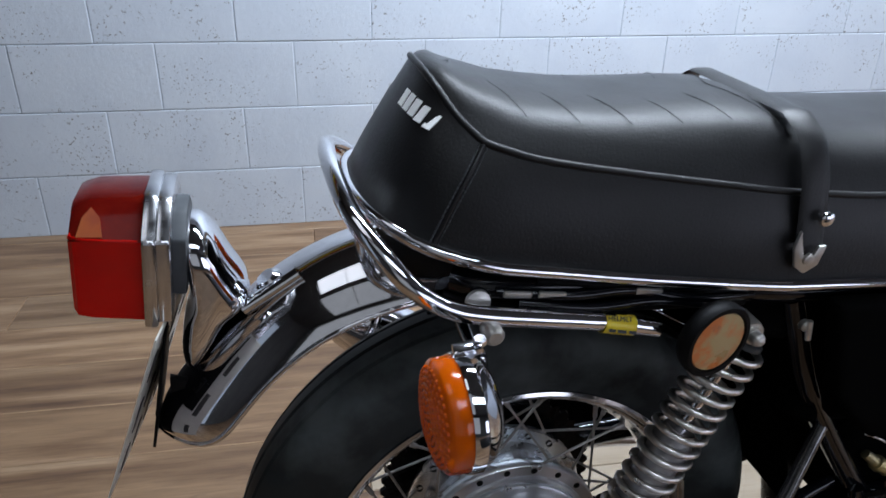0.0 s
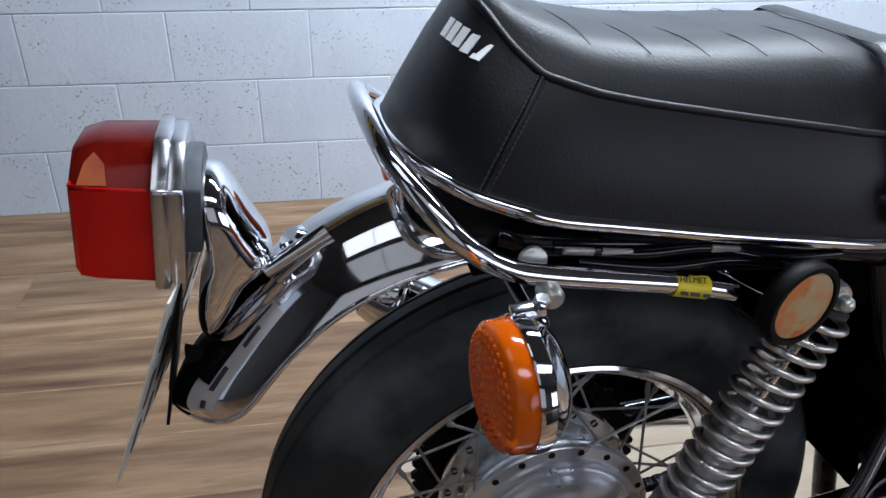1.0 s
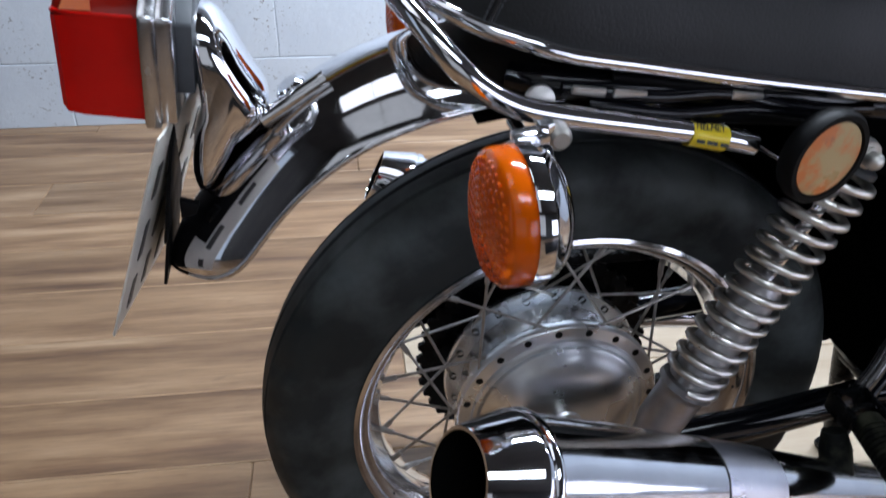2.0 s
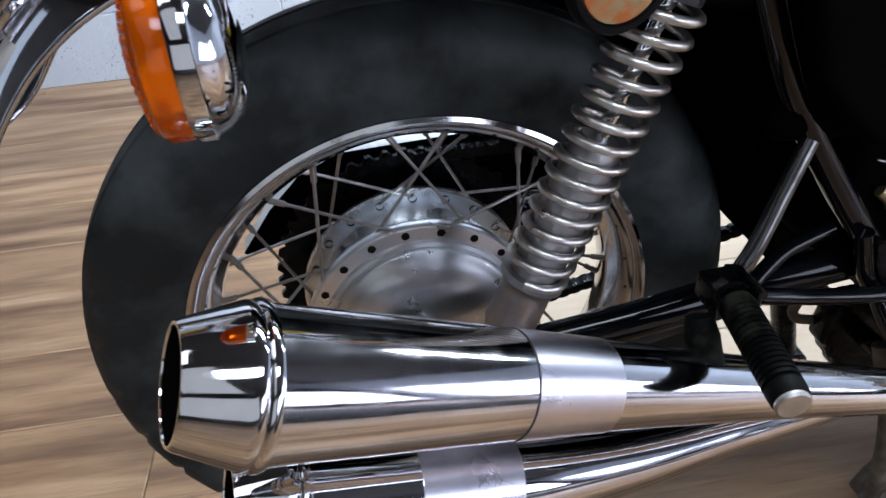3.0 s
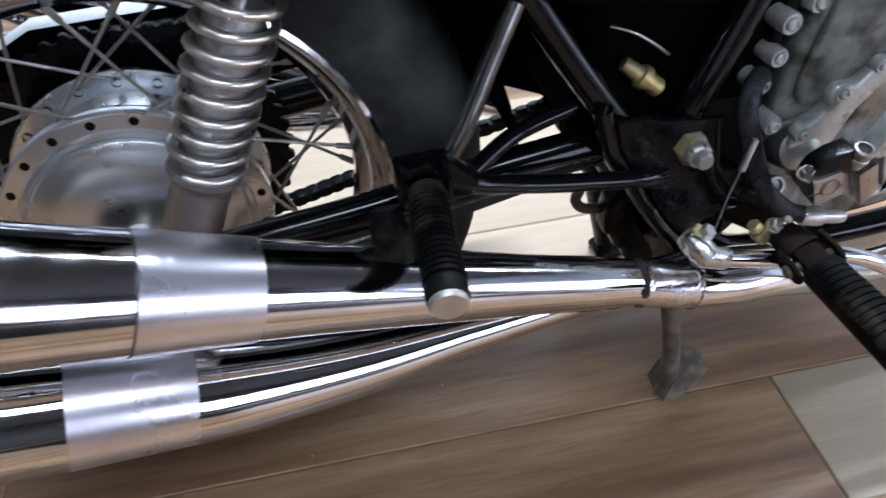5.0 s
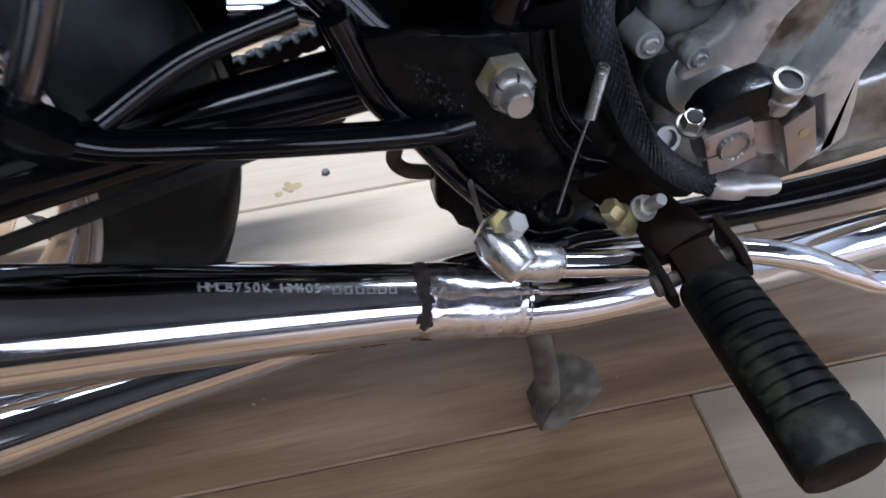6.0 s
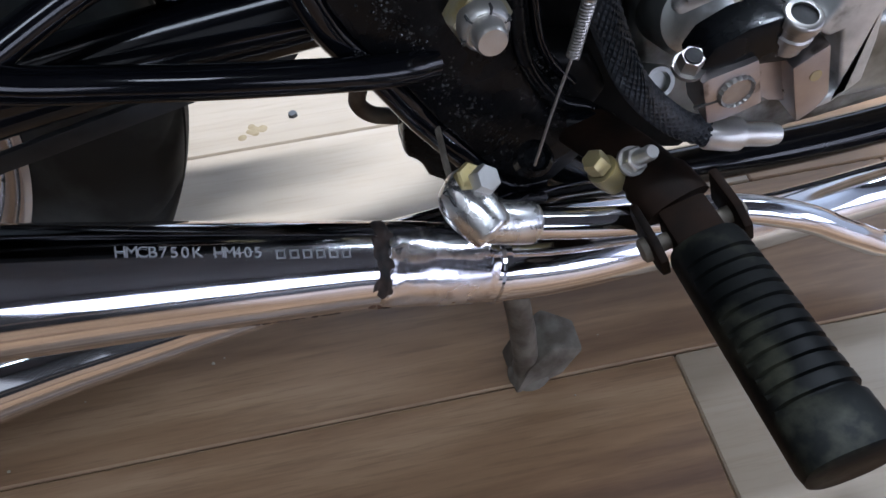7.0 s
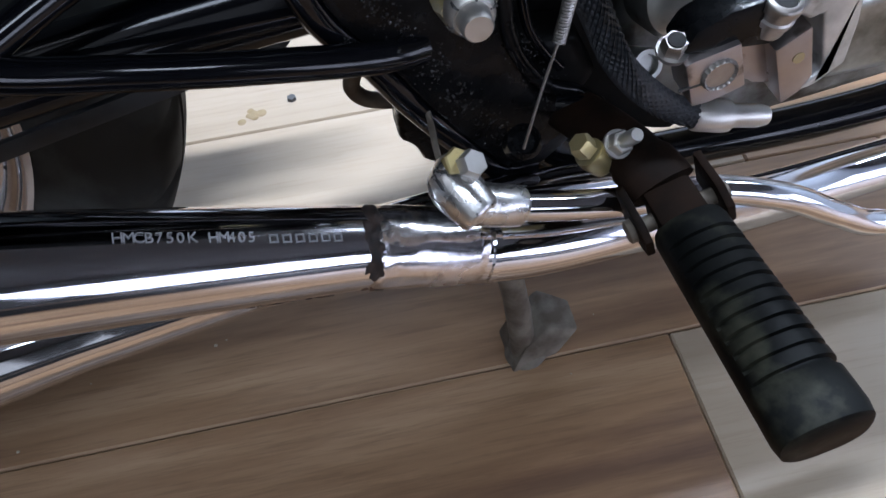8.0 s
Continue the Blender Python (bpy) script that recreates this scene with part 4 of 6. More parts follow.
def build_fender():
    pts = smooth_path([(x, 0, z) for x, z in SPINE], 6)
    bm = bmesh.new()
    rows, edge_r, edge_l = [], [], []
    for i, p in enumerate(pts):
        d = (pts[min(i + 1, len(pts) - 1)] - pts[max(i - 1, 0)]).normalized()
        n = Vector((d.z, 0, -d.x))
        if n.z > 0:
            n = -n
        s = (p - pts[0]).length
        w = 0.077 * math.sqrt(min(1.0, 1 - (1 - min(s / 0.085, 1.0)) ** 2) * 0.985 + 0.015)
        deep = 0.050 * (w / 0.077) ** 1.2
        row = []
        for k in range(25):
            t = radians(-90 + 180 * k / 24)
            u = abs(math.sin(t))
            row.append(p + Vector((0, math.sin(t) * w, 0)) + n * deep * (0.78 * u ** 2 + 0.22 * u ** 9))
        rows.append(row)
        edge_r.append(row[0])
        edge_l.append(row[-1])
    # a thin closed section: the outer skin, then the inner skin back again
    vs = []
    for i, r in enumerate(rows):
        mid = (r[0] + r[-1]) / 2
        vs.append([bm.verts.new(q) for q in r] + [bm.verts.new(q + (mid - q).normalized() * 0.0022) for q in reversed(r[1:-1])])
    size = len(vs[0])
    for u, v in zip(vs, vs[1:]):
        for k in range(size):
            j = (k + 1) % size
            bm.faces.new((u[k], u[j], v[j], v[k]))
    for ring in (vs[0], vs[-1]):
        for k in range(24):
            q = [ring[k], ring[k + 1], ring[(size - k - 1) % size], ring[(size - k) % size]]
            q = [x for n_, x in enumerate(q) if x not in q[:n_]]
            if len(q) > 2:
                bm.faces.new(q)
    fender = part("rear_fender", bm, CHROME, bike, "polished chrome rear fender")
    bm = bmesh.new()
    tube(bm, list(reversed(edge_r)) + rows[0][1:-1] + edge_l, 0.0028, 10)
    part("rolled_edge", bm, CHROME, fender, "rolled fender edge")
    return fender


fender = build_fender()


# tail light
def build_tail_light():
    # upright below the moulded rib, leaning in above it
    outline = lambda k: [(x * k, y * k) for x, y in ((-0.064, -0.052), (0.064, -0.052), (0.064, 0.026), (0.033, 0.0505), (0.026, 0.0530), (-0.026, 0.0530), (-0.033, 0.0505), (-0.064, 0.026))]
    # local z looks backwards along the bike
    m = Matrix(((0, 0, -1, -0.362), (1, 0, 0, 0.0), (0, 1, 0, 0.769), (0, 0, 0, 1))) @ pose(0, 0, 0, -6, 0, 0) @ Matrix.Diagonal((1.02, 0.99, 1.08, 1.0))
    bm = bmesh.new()
    slab(bm, outline(1.08), m @ pose(0, 0, 0.000), 0.011, 0.0028)
    slab(bm, outline(1.02), m @ pose(0, 0, -0.010), 0.012, 0.0022)
    tail = part("tail_light", bm, BEZEL, bike, "square red tail light with a chrome bezel")
    bm = bmesh.new()
    slab(bm, outline(0.70), m @ pose(0, 0, -0.021), 0.012, 0.003)
    part("gasket", bm, GASKET, tail, "grey rubber gasket")
    bm = bmesh.new()
    one = bmesh.new()
    vs = []
    for depth, k, lift in ((0.004, 0.985, 0), (0.045, 0.95, 0), (0.056, 0.92, 0), (0.060, 0.84, 0)):
        ring = []
        for x, y in outline(k):
            yy = y - (0.004 if depth > 0.05 and y > 0.045 else 0.0) * (depth - 0.05) / 0.010
            ring.append(one.verts.new((x, yy, depth)))
        vs.append(ring)
    for u, v in zip(vs, vs[1:]):
        for j in range(8):
            one.faces.new((u[j], u[(j + 1) % 8], v[(j + 1) % 8], v[j]))
    one.faces.new(vs[-1])
    one.faces.new(list(reversed(vs[0])))
    bevel(one, 0.0035, 3, 20)
    # upper face painted a darker red, for the dim view through the lens
    for face in one.faces:
        face.material_index = 1 if face.calc_center_median().y > 0.0255 else 0
    bmesh.ops.transform(one, matrix=m, verts=one.verts)
    join(bm, one)
    part("lens", bm, [RED_LENS, SEE_THROUGH_RED], tail, "translucent red lens", angle=30)
    for z in (0.026,):
        bm = bmesh.new()
        tube(bm, [m @ Vector((-0.0625, z, 0.008)), m @ Vector((-0.0608, z, 0.046)), m @ Vector((-0.055, z, 0.0585)), m @ Vector((0.055, z, 0.0585)), m @ Vector((0.0608, z, 0.046)), m @ Vector((0.0625, z, 0.008))], 0.0016, 8)
        part("lens_rib", bm, RED_LENS, tail, "moulded rib of the red lens")
    # amber mark moulded into the leaning upper face
    bm = bmesh.new()
    quad = []
    for u, depth in ((0.10, 0.034), (0.10, 0.053), (0.60, 0.050), (0.86, 0.044), (0.60, 0.037)):
        p = Vector((-0.064, 0.026)).lerp(Vector((-0.033, 0.0505)), u) * 0.962
        quad.append(Vector((p[0] - 0.0006, p[1] + 0.0008, depth)))
    top = [bm.verts.new(m @ q) for q in quad]
    low = [bm.verts.new(m @ (q + Vector((0.0014, -0.0016, 0)))) for q in quad]
    bm.faces.new(top)
    bm.faces.new(list(reversed(low)))
    for k in range(5):
        bm.faces.new((top[k], low[k], low[(k + 1) % 5], top[(k + 1) % 5]))
    part("amber_mark", bm, AMBER_MARK, tail, "small amber mark on the red lens", smooth=False)
    # pale bulb reflector inside
    bm = bmesh.new()
    lathe(bm, [(0.002, 0.040), (0.016, 0.028), (0.022, 0.012), (0.022, 0)], m @ Vector((0, -0.01, 0.004)), (-1, 0, 0), 24)
    part("bulb_holder", bm, PLATE_WHITE, tail)
    # pressed chrome bracket down to the fender
    bm = bmesh.new()
    pillow(bm, [(p.x, p.z) for p in smooth_path([(-0.336, 0, 0.790), (-0.321, 0, 0.788), (-0.309, 0, 0.772), (-0.297, 0, 0.745), (-0.283, 0, 0.716), (-0.288, 0, 0.700), (-0.308, 0, 0.684), (-0.328, 0, 0.652), (-0.348, 0, 0.630), (-0.354, 0, 0.652), (-0.347, 0, 0.690), (-0.338, 0, 0.715), (-0.338, 0, 0.762)], 3)[:-1]], 0.0, 0.046, 13)
    part("bracket", bm, CHROME, tail, "pressed chrome bracket")
    bm = bmesh.new()
    lathe(bm, [(-0.006, 0.014), (0.006, 0.014), (0.010, 0.010), (0.010, 0)], (-0.262, -0.012, 0.716), (-0.55, -0.1, 0.83), 20)
    rod(bm, (-0.290, -0.030, 0.700), (-0.235, -0.026, 0.732), 0.0075, 14)
    part("clip", bm, CHROME, tail, "chrome clip on the fender")
    return tail


build_tail_light()

# number plate and its black bracket
bm = bmesh.new()
plate_m = Matrix.Translation((-0.384, 0.0, 0.623)) @ pose(0, 0, 0, 0, 0, -9) @ pose(0, 0, 0, 0, 21.5, 0) @ Matrix(((0, 0, 1, 0), (1, 0, 0, 0), (0, 1, 0, 0), (0, 0, 0, 1)))
slab(bm, [(-0.088, -0.098), (0.088, -0.098), (0.088, 0.098), (-0.088, 0.098)], plate_m, 0.0018, 0.0006)
plate = part("number_plate", bm, PLATE_WHITE, bike, "bent white number plate with dark characters", smooth=False)
for r, (y0, h) in enumerate(((0.048, 0.042), (-0.012, 0.05), (-0.068, 0.042))):
    for k in range(4):
        bm = bmesh.new()
        x, h2 = -0.060 + 0.040 * k, h * 0.36
        for face in (0.0014, -0.0014):
            slab(bm, [(x - 0.006, y0 - h2), (x + 0.005, y0 - h2), (x + 0.007, y0 + h2), (x - 0.004, y0 + h2)], plate_m @ pose(0, 0, face), 0.0008)
        part("plate_mark", bm, INK, plate, smooth=False)
bm = bmesh.new()
slab(bm, [(-0.050, -0.064), (0.060, -0.064), (0.060, 0.064), (-0.050, 0.064)], Matrix.Translation((-0.368, 0, 0.663)) @ pose(0, 0, 0, 0, 12.5, 0) @ Matrix(((0, 0, 1, 0), (1, 0, 0, 0), (0, 1, 0, 0), (0, 0, 0, 1))), 0.003, 0.001)
slab(bm, [(-0.366, 0.636), (-0.350, 0.630), (-0.354, 0.621), (-0.367, 0.618)], upright(-0.035), 0.008, 0.001)
slab(bm, [(-0.030, -0.120), (0.070, -0.120), (0.070, -0.060), (-0.030, -0.060)], Matrix.Translation((-0.368, 0, 0.663)) @ pose(0, 0, 0, 0, 12.5, 0) @ Matrix(((0, 0, 1, 0), (1, 0, 0, 0), (0, 1, 0, 0), (0, 0, 0, 1))), 0.003, 0.001)
part("plate_bracket", bm, BLACK_PLASTIC, bike, "black number plate bracket")


# turn signals
def build_signal(s):
    c = Vector((-0.127, -0.232 * s, 0.708))
    ax = Vector((-1.0, -0.07 * s, 0.0))
    K, D = 0.85, 0.74
    bm = bmesh.new()
    lathe(bm, [(h * D, r * K) for h, r in [(0.004, 0.0515), (0.004, 0.0545), (0.000, 0.0558), (-0.010, 0.0555), (-0.012, 0.0530), (-0.020, 0.0500), (-0.030, 0.0430), (-0.037, 0.0310), (-0.040, 0.0180), (-0.041, 0)]], c, ax, 56)
    sig = part("turn_signal", bm, CHROME, bike, "round amber turn signal in a chrome bowl")
    bm = bmesh.new()

    def ribs(k, i, h, r):
        return (h, r - 0.0005 * (k % 2)) if 0.003 < h < 0.019 and r > 0.038 else (h, r)
    lathe(bm, [(h * D, r * K) for h, r in [(0.002, 0.0520), (0.006, 0.0532), (0.022, 0.0526), (0.0255, 0.0500), (0.029, 0.0440), (0.0335, 0.030), (0.0360, 0.015), (0.0367, 0)]], c, ax, 160, warp=ribs)
    lens = part("lens", bm, AMBER_LENS, sig, "ribbed amber lens")
    # moulded studs on the lens face
    a, b, d = axis_frame(ax)
    for ring, count in ((0.004, 3), (0.010, 8), (0.016, 13), (0.022, 18), (0.028, 23), (0.034, 28), (0.0395, 32), (0.0445, 36)):
        bm = bmesh.new()
        for k in range(count):
            t = 2 * math.pi * k / count
            h = lerp(ring, [0, 0.015, 0.030, 0.044, 0.050], [0.0367 * D, 0.0360 * D, 0.0335 * D, 0.029 * D, 0.0255 * D])
            lathe(bm, [(h - 0.001, 0.0026), (h + 0.0006, 0.0019), (h + 0.0013, 0)], c + (a * math.cos(t) + b * math.sin(t)) * ring * K, ax, 6)
        part("lens_studs", bm, AMBER_LENS, sig)
    bm = bmesh.new()
    tube(bm, smooth_path([c - d * 0.018 + Vector((0, 0.010 * s, 0.024)), Vector((-0.104, -0.205 * s, 0.738)), Vector((-0.100, -0.160 * s, 0.722)), Vector((-0.095, -0.100 * s, 0.715))], 6), 0.0058, 16)
    part("stalk", bm, BLACK_PAINT, sig, "black stalk")
    bm = bmesh.new()
    slab(bm, [(-0.013, -0.006), (0.011, -0.006), (0.013, 0.0), (0.011, 0.006), (-0.013, 0.006)], Matrix.Translation((-0.116, -0.212 * s, 0.752)) @ pose(0, 0, 0, 12, -6, 0), 0.009, 0.003)
    hexbolt(bm, (-0.108, -0.214 * s, 0.757), (0, -0.2 * s, 1), 0.010, 0.006)
    part("clamp", bm, CHROME_WORN, sig, "plated clamp with a bolt")
    return sig


build_signal(1)
build_signal(-1)

# ---- frame, engine and the small parts of the right side ----
def mirrored(points, s):
    return [(x, y * s, z) for x, y, z in points]


def tube_part(name, pts, r, material, label="", steps=6, seg=16, parent=None, **kw):
    bm = bmesh.new()
    tube(bm, smooth_path(pts, steps), r, seg, **kw)
    return part(name, bm, material, bike if parent is None else parent, label)


# the parts round the swingarm pivot and ahead of it sit a little forward and lower
NEAR_PIVOT = Matrix(((0.99998, 0.00492, 0.01744, 0.01839), (-0.00296, 1.0, -0.01839, 0.0128), (-0.01971, 0.00594, 1.0, -0.0018), (0, 0, 0, 1)))

# frame tubes on both sides
frame_part = tube_part("frame", mirrored([(0.60, 0.10, 0.70), (0.40, 0.115, 0.705), (0.26, 0.122, 0.712), (0.10, 0.122, 0.735), (-0.06, 0.118, 0.750), (-0.10, 0.10, 0.752)], -1), 0.0125, BLACK_PAINT, "gloss black tubular frame")
tube_part("frame_tube", [(0.60, 0.10, 0.70), (0.40, 0.115, 0.705), (0.26, 0.122, 0.712), (0.10, 0.122, 0.735), (-0.06, 0.118, 0.750), (-0.10, 0.10, 0.752)], 0.0125, BLACK_PAINT, parent=frame_part)
for s in (-1, 1):
    tube_part("frame_tube", mirrored([(0.262, 0.105, 0.695), (0.310, 0.105, 0.580), (0.359, 0.105, 0.500), (0.415, 0.115, 0.415), (0.470, 0.125, 0.345)], s), 0.0135, BLACK_PAINT, parent=frame_part)
    tube_part("frame_tube", mirrored([(0.62, 0.09, 0.66), (0.565, 0.105, 0.56), (0.521, 0.116, 0.470), (0.500, 0.121, 0.428), (0.487, 0.120, 0.385), (0.497, 0.118, 0.335), (0.517, 0.115, 0.275), (0.572, 0.108, 0.203), (0.68, 0.094, 0.172), (0.82, 0.094, 0.170), (1.0, 0.10, 0.20)], s), 0.0150, BLACK_PAINT, parent=frame_part)
    # pivot gusset: a pressed plate with a rolled rim
    bm = bmesh.new()
    slab(bm, [(0.414, 0.416), (0.420, 0.390), (0.428, 0.373), (0.445, 0.348), (0.462, 0.317), (0.483, 0.285), (0.510, 0.247), (0.532, 0.246), (0.566, 0.280), (0.546, 0.301), (0.529, 0.310), (0.515, 0.329), (0.507, 0.349), (0.506, 0.372), (0.500, 0.402), (0.470, 0.406), (0.440, 0.414)], upright(0.136 * s), 0.009, 0.0025)
    gusset = part("pivot_gusset", bm, BLACK_WORN, frame_part, "chipped black pivot plate")
    tube_part("gusset_rim", mirrored([(0.404, 0.130, 0.425), (0.414, 0.131, 0.388), (0.422, 0.131, 0.369), (0.439, 0.131, 0.344), (0.456, 0.131, 0.313), (0.477, 0.131, 0.281), (0.505, 0.131, 0.243), (0.530, 0.130, 0.238)], s), 0.0090, BLACK_PAINT, parent=frame_part)
    tube_part("gusset_rim", mirrored([(0.503, 0.138, 0.402), (0.506, 0.140, 0.372), (0.509, 0.141, 0.349), (0.517, 0.141, 0.329), (0.531, 0.141, 0.310), (0.548, 0.140, 0.300), (0.566, 0.138, 0.283)], s), 0.0042, BLACK_WORN, parent=frame_part)
    tube_part("gusset_rim", mirrored([(0.513, 0.134, 0.398), (0.516, 0.136, 0.372), (0.520, 0.136, 0.349), (0.528, 0.136, 0.332), (0.540, 0.136, 0.316)], s), 0.0030, BLACK_PAINT, parent=frame_part)
    PLACE[0] = Matrix.Identity(4)
    # lower loop that carries the passenger peg
    tube_part("peg_loop", mirrored([(0.327, 0.128, 0.531), (0.302, 0.142, 0.491), (0.279, 0.155, 0.453), (0.262, 0.160, 0.428)], s), 0.0080, STRUT_STEEL, "worn dark steel peg strut", parent=frame_part)
    tube_part("peg_loop", mirrored([(0.256, 0.160, 0.428), (0.268, 0.162, 0.412), (0.288, 0.158, 0.397), (0.327, 0.152, 0.3825), (0.373, 0.150, 0.371), (0.438, 0.146, 0.3565), (0.465, 0.138, 0.350)], s), 0.0082, BLACK_PAINT, "gloss black peg tube", parent=frame_part)
    tube_part("peg_loop", mirrored([(0.285, 0.150, 0.405), (0.330, 0.125, 0.415), (0.385, 0.110, 0.420)], s), 0.0075, BLACK_PAINT, parent=frame_part)
    # swingarm leg
    tube_part("swingarm", mirrored([(-0.045, 0.110, 0.328), (0.03, 0.110, 0.334), (0.10, 0.110, 0.341), (0.20, 0.110, 0.350), (0.32, 0.105, 0.362), (0.475, 0.10, 0.372)], s), 0.0165, BLACK_PAINT, "gloss black swingarm leg", flat=1.25)
bm = bmesh.new()
rod(bm, (0.475, -0.10, 0.372), (0.475, 0.10, 0.372), 0.024, 24)
part("swingarm_pivot", bm, BLACK_PAINT, bike)
# weld spatter and road grit on the near plate, a smear of grease below the nut and a black lug beside it
grit = random.Random(21)
bm = bmesh.new()
for line, count, spread in (([(0.440, 0.392), (0.452, 0.367), (0.464, 0.347), (0.477, 0.325), (0.492, 0.300), (0.508, 0.276)], 640, 0.0050), ([(0.514, 0.345), (0.522, 0.325), (0.535, 0.308), (0.528, 0.292)], 190, 0.0045),
                            ([(0.428, 0.366), (0.441, 0.346)], 110, 0.0025)):
    for k in range(count):
        u = grit.random() * (len(line) - 1)
        i = min(int(u), len(line) - 2)
        p = Vector(line[i]).lerp(Vector(line[i + 1]), u - i)
        x, z, r = p[0] + grit.gauss(0, spread), p[1] + grit.gauss(0, spread), 0.0003 + 0.0009 * grit.random() ** 3
        lathe(bm, [(0.0, r), (r * 0.5, r * grit.uniform(0.5, 0.9)), (r * 0.9, 0)], (x, -0.1403, z), (grit.gauss(0, 0.6), -1, grit.gauss(0, 0.6)), 5)
part("grit", bm, GRIT, frame_part, "gritty weld spatter on the plate", angle=20)
bm = bmesh.new()
tube(bm, smooth_path([(0.536, -0.146, 0.297), (0.548, -0.152, 0.298), (0.560, -0.156, 0.292), (0.566, -0.157, 0.284)], 5), [0.0066] * 11 + [0.0070, 0.0066, 0.0056, 0.0040, 0.0016], 16)
part("switch_lug", bm, BLACK_PAINT, frame_part, "gloss black lug on the pivot plate")
PLACE[0] = NEAR_PIVOT
bm = bmesh.new()
hexbolt(bm, (0.461, -0.140, 0.389), (0, -1, 0.06), 0.027, 0.017, washer=0.0180)
nut = part("pivot_nut", bm, NUT_PLATE, frame_part, "yellow plated swingarm pivot nut")
bm = bmesh.new()
lathe(bm, [(0.015, 0.0124), (0.019, 0.0122), (0.024, 0.0112), (0.0255, 0.0096), (0.0250, 0.0084), (0.027, 0.0080), (0.033, 0.0076), (0.0345, 0.0066), (0.0345, 0)], (0.461, -0.140, 0.389), (0, -1, 0.06), 32)
part("pivot_bolt", bm, ZINC, frame_part, "plated pivot bolt end in a slotted collar")
for k in range(6):
    t = math.pi / 3 * k + 0.35
    bm = bmesh.new()
    box(bm, Matrix.Translation((0.461 + math.cos(t) * 0.0104, -0.1632, 0.3905 + math.sin(t) * 0.0104)) @ pose(0, 0, 0, 0, -math.degrees(t), 0), 0.0036, 0.0040, 0.0009)
    part("slot", bm, INK, frame_part)

PLACE[0] = Matrix.Identity(4)
# black bodywork under the seat, with added fillers that keep the gaps dark
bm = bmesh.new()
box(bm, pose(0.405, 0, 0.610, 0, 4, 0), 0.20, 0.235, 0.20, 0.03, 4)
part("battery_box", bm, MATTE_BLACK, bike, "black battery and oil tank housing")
# added filler: a black block in place of the dark depth of the frame
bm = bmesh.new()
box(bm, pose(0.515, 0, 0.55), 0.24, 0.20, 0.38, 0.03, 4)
part("gap_block", bm, MATTE_BLACK, bike, "black block added to darken the gaps in the frame")
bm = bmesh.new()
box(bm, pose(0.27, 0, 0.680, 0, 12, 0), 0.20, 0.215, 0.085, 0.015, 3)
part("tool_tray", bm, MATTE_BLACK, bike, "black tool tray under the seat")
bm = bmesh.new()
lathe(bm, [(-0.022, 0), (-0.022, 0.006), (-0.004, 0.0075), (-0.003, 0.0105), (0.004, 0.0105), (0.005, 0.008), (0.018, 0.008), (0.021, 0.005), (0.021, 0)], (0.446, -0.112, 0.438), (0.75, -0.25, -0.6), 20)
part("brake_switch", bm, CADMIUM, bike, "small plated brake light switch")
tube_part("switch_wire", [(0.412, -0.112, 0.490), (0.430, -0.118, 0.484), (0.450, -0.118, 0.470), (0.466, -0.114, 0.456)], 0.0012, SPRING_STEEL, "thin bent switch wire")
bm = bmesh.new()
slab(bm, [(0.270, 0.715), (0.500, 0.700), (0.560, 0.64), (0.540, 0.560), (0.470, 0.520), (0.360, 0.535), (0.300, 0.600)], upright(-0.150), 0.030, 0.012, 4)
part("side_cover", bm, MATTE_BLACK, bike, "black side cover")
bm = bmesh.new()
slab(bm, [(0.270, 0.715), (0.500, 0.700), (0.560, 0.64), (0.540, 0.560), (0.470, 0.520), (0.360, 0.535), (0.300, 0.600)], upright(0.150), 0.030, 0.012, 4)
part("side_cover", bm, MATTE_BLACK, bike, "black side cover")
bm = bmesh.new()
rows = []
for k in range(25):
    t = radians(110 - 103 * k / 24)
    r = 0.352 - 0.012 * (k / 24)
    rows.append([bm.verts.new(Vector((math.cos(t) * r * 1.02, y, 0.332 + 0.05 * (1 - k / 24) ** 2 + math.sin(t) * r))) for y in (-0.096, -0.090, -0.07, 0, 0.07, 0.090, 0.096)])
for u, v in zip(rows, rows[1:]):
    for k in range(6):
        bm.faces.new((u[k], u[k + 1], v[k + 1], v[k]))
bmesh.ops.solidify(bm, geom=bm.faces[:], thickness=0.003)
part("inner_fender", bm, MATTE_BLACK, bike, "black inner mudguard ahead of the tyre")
# added black plate that hides the bright floor beyond the tyre
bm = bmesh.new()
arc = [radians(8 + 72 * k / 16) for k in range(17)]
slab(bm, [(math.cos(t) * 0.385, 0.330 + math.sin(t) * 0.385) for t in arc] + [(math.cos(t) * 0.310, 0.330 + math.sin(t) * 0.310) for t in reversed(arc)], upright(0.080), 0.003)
part("tyre_gap_plate", bm, MATTE_BLACK, bike, "black plate added to close the gap beyond the tyre")
bm = bmesh.new()
box(bm, pose(0.085, 0, 0.733, 0, 5, 0), 0.30, 0.19, 0.018, 0.006)
part("seat_pan", bm, BLACK_PAINT, bike, "black seat pan")
tube_part("wiring_loom", [(-0.11, -0.10, 0.735), (-0.03, -0.125, 0.726), (0.05, -0.128, 0.722), (0.13, -0.122, 0.712), (0.20, -0.11, 0.70)], 0.0055, BLACK_PLASTIC, "black wiring loom")
bm = bmesh.new()
lathe(bm, [(0, 0.0115), (0.004, 0.0112), (0.006, 0.007), (0.006, 0)], (-0.086, -0.131, 0.744), (0, -1, 0.1), 24)
part("frame_plug", bm, ZINC, frame_part, "plated round plug in the frame")
bm = bmesh.new()
